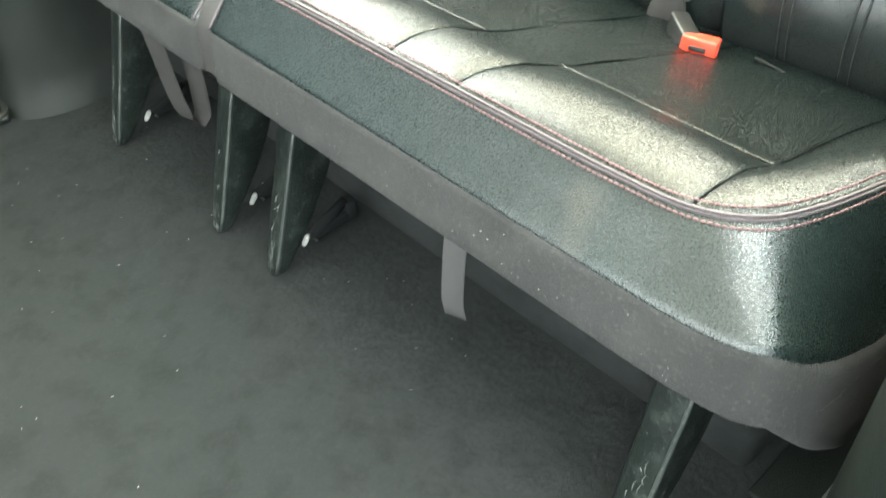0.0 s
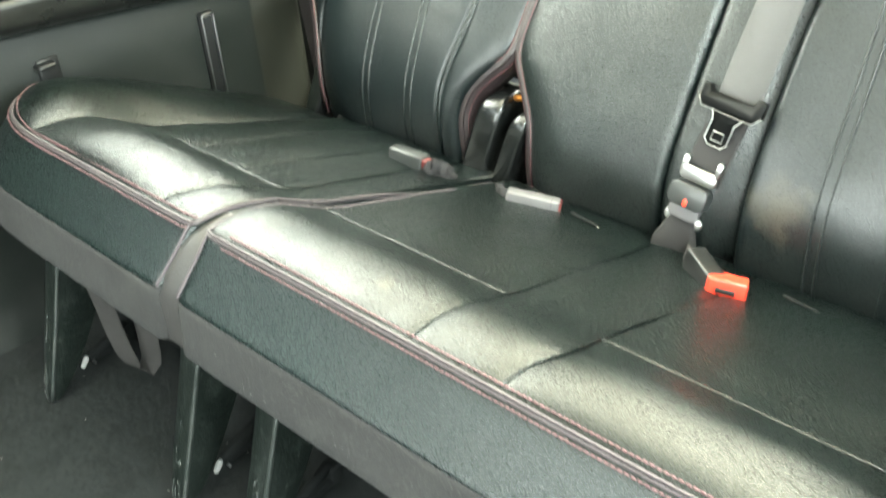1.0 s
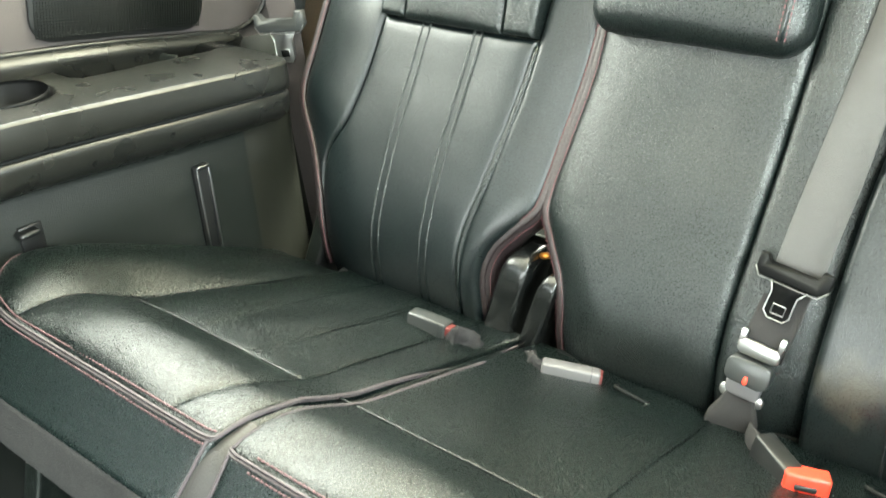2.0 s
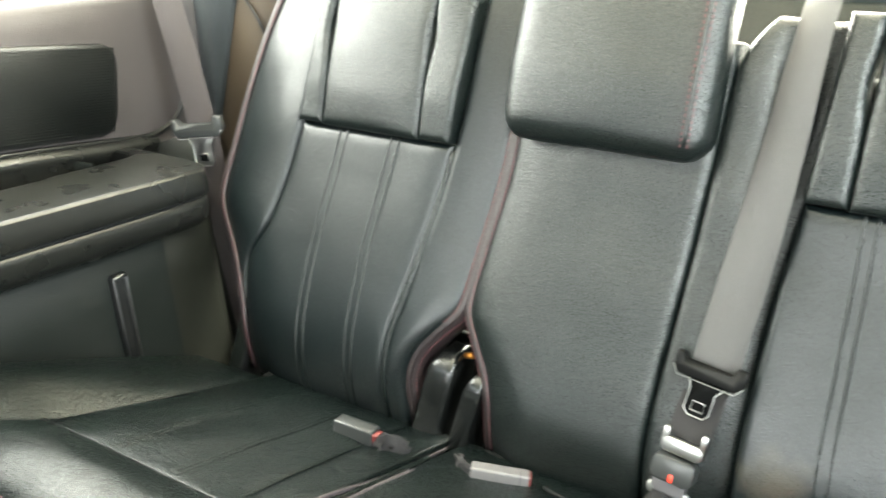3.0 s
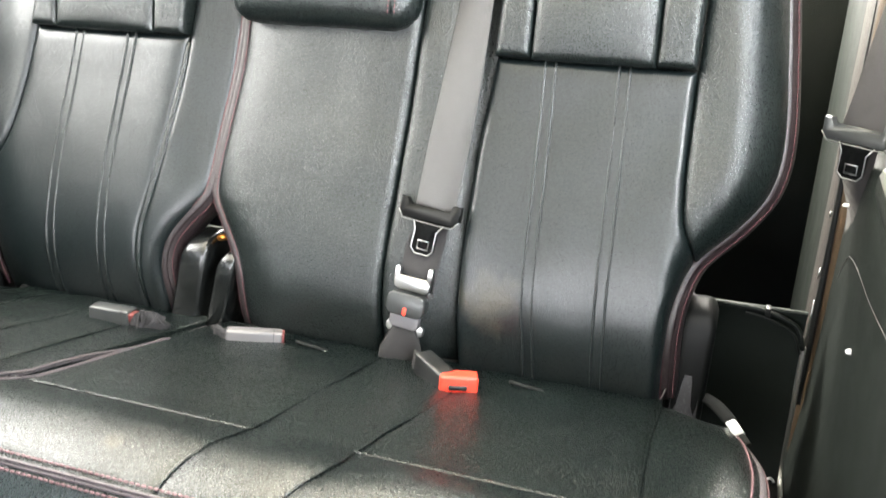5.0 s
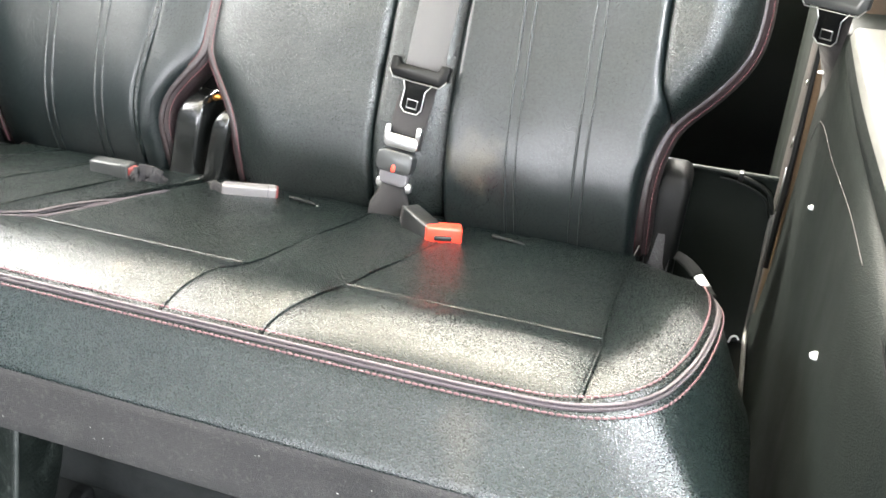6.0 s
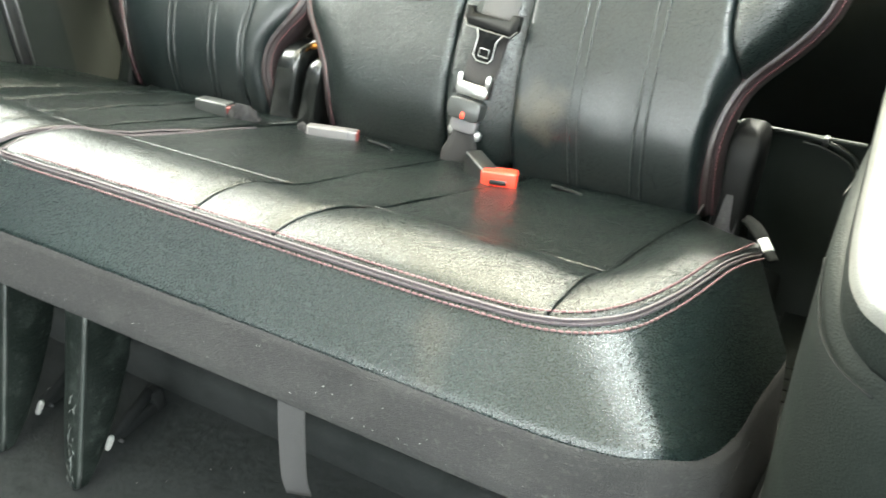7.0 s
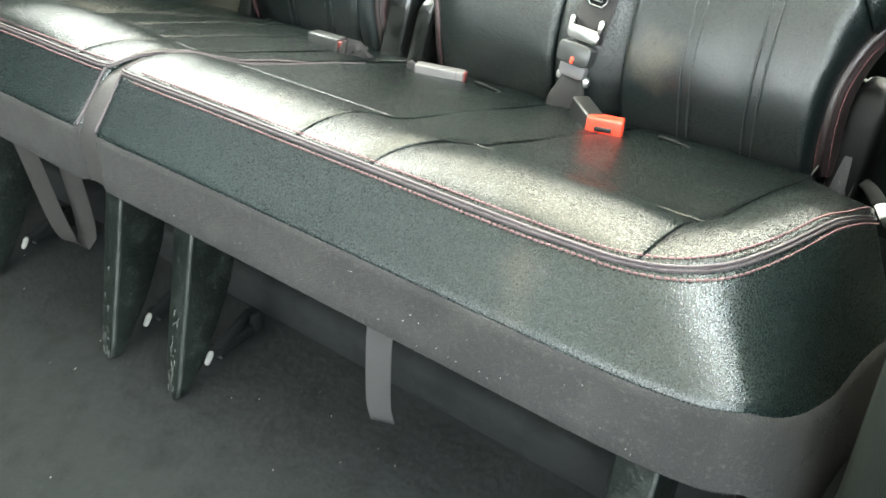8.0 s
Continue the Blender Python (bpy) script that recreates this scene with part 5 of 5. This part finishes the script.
hinge_cover("hinge_cover", (-0.036, 0.475, 0.15), (-0.008, 0.508, 0.308), 0.042, 0.075, GLOSS_BLACK, "rounded black plastic hinge cover between the backrests", GLOSS_BLACK)
hinge_cover("hinge_cover", (0.012, 0.465, 0.16), (0.046, 0.485, 0.300), 0.026, 0.05, GLOSS_BLACK, "slim black plastic hinge cover between the backrests", GLOSS_BLACK)
hinge_cover("hinge_cover", (0.617, 0.515, 0.13), (0.624, 0.555, 0.288), 0.044, 0.07, GUIDE, "dark plastic hinge cover with a speckled grey face beside the bench", PLASTIC_FACE, 0.55)
hinge_cover("hinge_cover", (-0.385, 0.475, 0.13), (-0.335, 0.515, 0.32), 0.030, 0.06, BLACK, "black plastic hinge cover beside the single backrest")
lt = empty("hinge_latch", "small brass-coloured latch between the hinge covers", "latch", (0.006, 0.535, 0.31))
part("tongue", tube([(0.006, 0.512, 0.298), (0.010, 0.506, 0.303), (0.016, 0.505, 0.305), (0.022, 0.512, 0.303)], [0.003, 0.0045, 0.0045, 0.003], 10), GOLD, lt)
ck = empty("hinge_tab", "black plastic hinge tab with a white tip behind the cushion", "clip", (0.675, 0.475, 0.18))
tab = spline([(0.640, 0.512, 0.186), (0.655, 0.490, 0.192), (0.673, 0.465, 0.190), (0.692, 0.441, 0.180)], 20)
part("blade", ribbon(tab[:13], 0.017, 0.005, Vector((0.75, 0.6, 0.15))), CORE, ck, "black plastic blade")
part("tip", ribbon(tab[12:17], 0.013, 0.0054, Vector((0.75, 0.6, 0.15))), WHITE, ck, "white plastic tip")
part("end", ribbon(tab[16:], 0.012, 0.0048, Vector((0.75, 0.6, 0.15))), CORE, ck)
fl = empty("hinge_lip", "thin pale plastic edge at the foot of a hinge cover", "clip", (0.60, 0.475, 0.16))
part("edge", tube(spline([(0.578, 0.452, 0.176), (0.590, 0.462, 0.190), (0.599, 0.474, 0.212)], 10), 0.0013, 6), PLASTIC_WARM, fl)
cord = empty("release_cord", "thin pale release cord beside the single seat's hinge", "cord", (-0.405, 0.5, 0.145))
part("strand", tube(spline([(-0.407, 0.497, 0.142), (-0.396, 0.497, 0.182), (-0.372, 0.497, 0.232), (-0.352, 0.497, 0.265)], 16), 0.0013, 6), MOULDING, cord)
part("strand", tube(spline([(-0.407, 0.496, 0.142), (-0.390, 0.496, 0.165), (-0.378, 0.496, 0.205), (-0.366, 0.496, 0.25)], 16), 0.0013, 6), MOULDING, cord)
part("knot", tube([(-0.412, 0.495, 0.136), (-0.407, 0.495, 0.141), (-0.401, 0.495, 0.144)], [0.002, 0.0035, 0.002], 8), WHITE, cord)
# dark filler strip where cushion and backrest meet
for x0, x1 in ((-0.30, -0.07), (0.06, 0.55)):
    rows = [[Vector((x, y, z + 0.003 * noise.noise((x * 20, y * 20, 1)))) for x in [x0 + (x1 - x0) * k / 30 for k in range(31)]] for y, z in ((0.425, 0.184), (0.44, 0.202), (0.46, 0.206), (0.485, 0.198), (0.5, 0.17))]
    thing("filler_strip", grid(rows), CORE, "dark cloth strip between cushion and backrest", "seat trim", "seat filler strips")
for x, y in ((0.185, 0.412), (0.455, 0.410)):
    e = empty("child_seat_anchor", "thin black wire child-seat anchor loop at the seat's back", "anchor", (x, y, 0.22), "child seat anchors")
    part("loop", tube(spline([(x - 0.022, y + 0.015, 0.216), (x - 0.02, y + 0.002, 0.226), (x - 0.01, y - 0.004, 0.229), (x + 0.012, y - 0.006, 0.228), (x + 0.02, y - 0.003, 0.224), (x + 0.022, y + 0.012, 0.212)], 18), 0.0022, 8), CORE, e)
    part("tip", tube(((x + 0.02, y - 0.006, 0.2235), (x + 0.0215, y - 0.003, 0.2225)), 0.0021, 8), STEEL, e, "bright tip")


# ---------------------------------------------------------------- seat belts
def belt(name, label, pts, sides, mat, width=0.047):
    e = empty(name, label, "seat belt", pts[-1])
    part("webbing", ribbon(spline(pts, 40), width, 0.0014, sides), mat, e)
    return e


def tongue(e, m, block_mat=None, blade_mat=None):
    """Guide block, steel tongue with a slot; m: a pose with x across the webbing, y along it (upwards), z out."""
    block = [(-0.036, 0.012), (-0.036, -0.004), (-0.030, -0.011), (0.030, -0.011), (0.038, -0.003), (0.038, 0.014), (0.027, 0.014), (0.025, 0.003), (-0.025, 0.003), (-0.027, 0.012)]
    g = part("guide_block", prism(block, 0.011, m @ pose(0, 0, -0.003), 0.002), block_mat or GUIDE, e, "grey plastic belt guide" if block_mat else "black plastic belt guide")
    part("steel_rim", tube([m @ Vector(p) for p in ((-0.036, -0.003, 0.008), (-0.030, -0.0125, 0.008), (0.0, -0.0125, 0.008), (0.030, -0.0125, 0.008), (0.038, -0.003, 0.008))], 0.0007, 6), STEEL_DARK, g)
    blade = [(-0.017, -0.012), (-0.013, -0.022), (-0.014, -0.044), (-0.008, -0.05), (0.008, -0.05), (0.013, -0.044), (0.013, -0.022), (0.02, -0.012)]
    t = part("tongue_blade", prism(blade, 0.003, m @ pose(0, 0, 0.001), 0.0006), blade_mat or GUIDE, e, "bright steel tongue" if blade_mat is STEEL else "black coated steel tongue")
    if blade_mat is STEEL:
        part("slot", prism(rounded_rect(0.012, 0.009, 0.001), 0.001, m @ pose(0, -0.039, 0.0038), 0.0002), GUIDE, t, "dark slot")
    part("steel_edge", tube([m @ Vector((x, y, 0.0045)) for x, y in blade], 0.0008, 6), STEEL, t)
    part("slot_rim", tube([m @ Vector((x, y, 0.0045)) for x, y in ((-0.0065, -0.044), (0.0065, -0.044), (0.0065, -0.034), (-0.0065, -0.034), (-0.0065, -0.044))], 0.0009, 6), STEEL, t)


# belt of the middle place: from the bench's shoulder down to its short latch
mid = [back_at(0.3475, 0.565, -0.012), back_at(0.3465, 0.53, 0.006), back_at(0.343, 0.48, 0.008), back_at(0.338, 0.40, 0.006), back_at(0.328, 0.28, 0.012), back_at(0.321, 0.21, 0.018), back_at(0.317, 0.165, 0.021)]
tilt = [Vector((1, -0.9 * max(0, 1 - k / 30), 0.25 * max(0, 1 - k / 30))) for k in range(40)]
b1 = belt("seat_belt", "grey webbing seat belt with a small steel latch on the backrest", mid, tilt, WEBBING, 0.05)


def on_back(x, s, h, turn=0.0):
    """A pose on the backrest: x across, y up it, z out."""
    p = back_at(x, s, lumbar(s) + h)
    return Matrix.Translation(p) @ pose(0, 0, 0, 90 - math.degrees(LEAN_BACK), 0, 0) @ pose(0, 0, 0, 0, 0, turn)


tongue(b1, on_back(0.315, 0.165, 0.008, -7))
part("doubled_webbing", ribbon([on_back(0.313, 0.15, -0.004).translation, on_back(0.311, 0.12, 0.0).translation, on_back(0.308, 0.095, 0.002).translation, on_back(0.304, 0.075, 0.0).translation], 0.046, 0.003, X), WEBBING_DARK, b1, "dark folded webbing")


def clasp(e, s, x, w, hgt, mat, name, label="", depth=0.012, h=0.0, turn=-6):
    return part(name, prism(rounded_rect(w, hgt, min(w, hgt) * 0.28), depth, on_back(x, s, h, turn), 0.002), mat, e, label)


clasp(b1, 0.080, 0.304, 0.044, 0.016, STEEL, "steel_plate", "bright steel latch plate", 0.006, 0.004)
for dx in (-0.02, 0.02):
    clasp(b1, 0.090, 0.305 + dx, 0.006, 0.020, STEEL, "steel_ear", "", 0.006, 0.004)
lb = clasp(b1, 0.056, 0.300, 0.046, 0.026, BUCKLE, "latch_body", "grey plastic latch", 0.018)
part("release_button", prism(rounded_rect(0.005, 0.009, 0.0016), 0.003, on_back(0.300, 0.048, 0.0165, -6), 0.0006), RED, lb, "red release button")
clasp(b1, 0.036, 0.297, 0.036, 0.020, BUCKLE_PALE, "latch_cover", "", 0.010, 0.002)
clasp(b1, 0.024, 0.295, 0.047, 0.012, STEEL, "steel_loop", "bright steel loop", 0.006, 0.0)
rows = []
for s, w, x, h in ((0.028, 0.032, 0.295, 0.006), (0.014, 0.040, 0.294, 0.012), (-0.002, 0.054, 0.292, 0.018), (-0.016, 0.058, 0.291, 0.022), (-0.032, 0.055, 0.290, 0.024), (-0.042, 0.040, 0.290, 0.018)):
    rows.append([on_back(x + a, s, h + b + 0.002).translation for a, b in ((-w / 2, -0.006), (-w / 2 + 0.004, 0.001), (-w / 6, 0.004), (w / 6, 0.003), (w / 2 - 0.004, 0.001), (w / 2, -0.006), (0, -0.010))])
part("webbing_sleeve", grid(rows, True), WEBBING_DARK, b1, "gathered dark webbing sleeve")

# belts at the sides
b2 = belt("seat_belt", "taupe webbing seat belt hanging at the side trim", [(-0.570, 0.585, 0.86), (-0.537, 0.580, 0.72), (-0.508, 0.577, 0.60), (-0.490, 0.575, 0.50), (-0.480, 0.575, 0.40), (-0.470, 0.577, 0.30), (-0.455, 0.58, 0.16)], Vector((1, 0.25, 0)), WEBBING_BROWN, 0.05)
tongue(b2, Matrix.Translation((-0.489, 0.566, 0.515)) @ pose(0, 0, 0, 90, -7, 14) @ Matrix.Scale(1.18, 4), BUCKLE, STEEL)
b3 = belt("seat_belt", "grey webbing seat belt hanging at the side trim", [(0.80, 0.61, 0.80), (0.785, 0.60, 0.66), (0.768, 0.592, 0.54), (0.760, 0.592, 0.48), (0.772, 0.62, 0.38), (0.785, 0.66, 0.22)], [Vector((1 - 0.85 * min(max((k - 20) / 8, 0), 1), -0.6 - 0.4 * min(max((k - 20) / 8, 0), 1), 0)) for k in range(40)], WEBBING_MID, 0.045)
tongue(b3, Matrix.Translation((0.757, 0.578, 0.497)) @ pose(0, 0, 0, 90, 0, -28), BUCKLE, GUIDE)


# ---------------------------------------------------------------- buckles on the seat
def buckle(m, body_mat, label, length, height, deep, red, stalk):
    """A buckle lying on its side; m: x along it, y away, z up, at its lower front edge's middle. red: the length of its button."""
    e = empty("seat_belt_buckle", label, "buckle", m.translation, "seat belt buckles")
    part("body", box(length, deep, height, m @ pose(0, deep / 2, height / 2), 0.0032, 3), body_mat, e)
    part("seam_line", box(0.0008, deep * 1.01, height * 1.01, m @ pose(length * 0.34, deep / 2, height / 2), 0.0002), BLACK, e)
    if red:
        part("button", box(red, deep * 0.7, height * 0.42, m @ pose(length / 2 + red / 2 - 0.002, deep * 0.45, height * 0.66), 0.0018, 3), RED_DARK, e, "red release button")
        part("tongue_mouth", box(red * 0.8, deep * 0.8, height * 0.35, m @ pose(length / 2 + red * 0.3, deep / 2, height * 0.24), 0.0015), BLACK, e, "dark tongue slot")
    else:
        part("end_cap", box(0.004, deep * 0.9, height * 0.9, m @ pose(length / 2, deep / 2, height / 2), 0.0015), RED_DARK, e, "dull red end cap")
    # the stalk's webbing is creased and twisted
    line = spline(stalk, 16)
    twist = [Vector((0.1 + 0.5 * math.sin(k * 0.9), 0.3 + 0.3 * math.cos(k * 0.7), 1)) for k in range(16)]
    for k, (lift, w) in enumerate(((0.0, 0.024), (0.0035, 0.015), (-0.002, 0.019))):
        fold = [p + Vector((0.0025 * math.sin(i * 1.3 + k * 2), 0.002 * math.cos(i * 1.1 + k), lift + 0.0022 * math.sin(i * 0.9 + 2 * k))) for i, p in enumerate(line)]
        part("stalk", ribbon(fold, w, 0.0022, twist[k:] + twist[:k]), WEBBING_FOLD, e, "creased dark webbing stalk")
    return e


buckle(Matrix.Translation((-0.066, 0.358, 0.2315)) @ pose(0, 0, 0, -8, 1, 3), BUCKLE, "grey plastic seat belt buckle lying on the single seat", 0.056, 0.027, 0.022, 0.009,
       [(-0.034, 0.366, 0.241), (-0.026, 0.366, 0.247), (-0.014, 0.368, 0.251), (-0.005, 0.372, 0.244), (-0.002, 0.378, 0.232), (-0.006, 0.388, 0.220), (-0.012, 0.41, 0.205)])
buckle(Matrix.Translation((0.118, 0.389, 0.2150)) @ pose(0, 0, 0, -10, 8, 26), BUCKLE_PALE, "pale grey seat belt buckle lying on the bench seat", 0.068, 0.027, 0.02, 0.0,
       [(0.092, 0.385, 0.228), (0.075, 0.390, 0.230), (0.062, 0.400, 0.225), (0.045, 0.42, 0.212)])
ob = empty("seat_belt_buckle", "black seat belt buckle with an orange-red end on the bench seat", "buckle", (0.38, 0.36, 0.23), "seat belt buckles")
M_OR = Matrix.Translation((0.393, 0.349, 0.2325)) @ pose(0, 0, 0, -10, 5, 21)
rb = part("button", box(0.042, 0.022, 0.028, M_OR @ pose(0, 0.011, 0.014), 0.003, 3), RED, ob, "orange-red release end")
part("slot", box(0.020, 0.003, 0.0055, M_OR @ pose(-0.001, -0.0008, 0.0160), 0.001), BLACK, rb, "dark tongue slot")
M_OB = Matrix.Translation((0.352, 0.366, 0.2315)) @ pose(0, 0, 0, -8, 2, -38)
part("body", box(0.056, 0.022, 0.029, M_OB @ pose(0, 0.008, 0.015), 0.003, 3), BLACK, ob, "black plastic body")
part("stalk", ribbon(spline([(0.338, 0.385, 0.245), (0.325, 0.40, 0.238), (0.315, 0.42, 0.226), (0.305, 0.445, 0.21)], 14), 0.026, 0.003, Vector((0.1, 0.3, 1))), WEBBING_DARK, ob, "dark webbing stalk")

# ---------------------------------------------------------------- pull straps under the seats
st = empty("pull_strap", "grey webbing pull strap hanging below the bench seat", "strap", (0.37, -0.02, 0.07))
part("webbing", ribbon(spline([(0.382, 0.0, 0.26), (0.381, -0.016, 0.20), (0.377, -0.020, 0.15), (0.371, -0.019, 0.10), (0.3685, -0.014, 0.072)], 24), 0.026, 0.0016, Vector((1, 0.35, 0))), WEBBING, st)
st = empty("pull_strap", "grey webbing pull loop hanging below the single seat", "strap", (-0.29, 0.02, 0.03))
part("webbing", ribbon(spline([(-0.262, -0.008, 0.24), (-0.258, -0.003, 0.15), (-0.255, 0.002, 0.07), (-0.251, 0.008, 0.036), (-0.243, 0.018, 0.027), (-0.235, 0.027, 0.04), (-0.232, 0.030, 0.12), (-0.235, 0.030, 0.22)], 36), 0.034, 0.0016, Vector((1, 0.35, 0))), WEBBING_MID, st)

# ---------------------------------------------------------------- lint on the felt and the carpet
rng = random.Random(5)
bits = []
for _ in range(40):
    x, t = rng.uniform(0.02, 0.66), rng.random() ** 0.6
    p = Vector((x, -0.0505 - 0.0035 * t, 0.292 - 0.045 * t))
    a = rng.uniform(0, math.pi)
    d = Vector((math.cos(a), -0.3 * math.sin(a), math.sin(a))) * rng.uniform(0.0003, 0.0011)
    bits.append(tube((p - d, p, p + d), rng.uniform(0.00014, 0.0003), 4))
thing("lint", joined(*bits), LINT, "white lint caught on the felt valance", "lint", kind="stuff")
bits = []
for _ in range(90):
    x, y = rng.uniform(-0.4, 0.75), rng.uniform(-0.6, 0.03)
    p = Vector((x, y, 0.0035))
    a = rng.uniform(0, math.pi)
    d = Vector((math.cos(a), math.sin(a), 0.1)) * rng.uniform(0.0004, 0.0016)
    bits.append(tube((p - d, p, p + d), rng.uniform(0.0002, 0.00045), 4))
thing("crumbs", joined(*bits), LINT, "pale crumbs and lint on the carpet", "lint", kind="stuff")
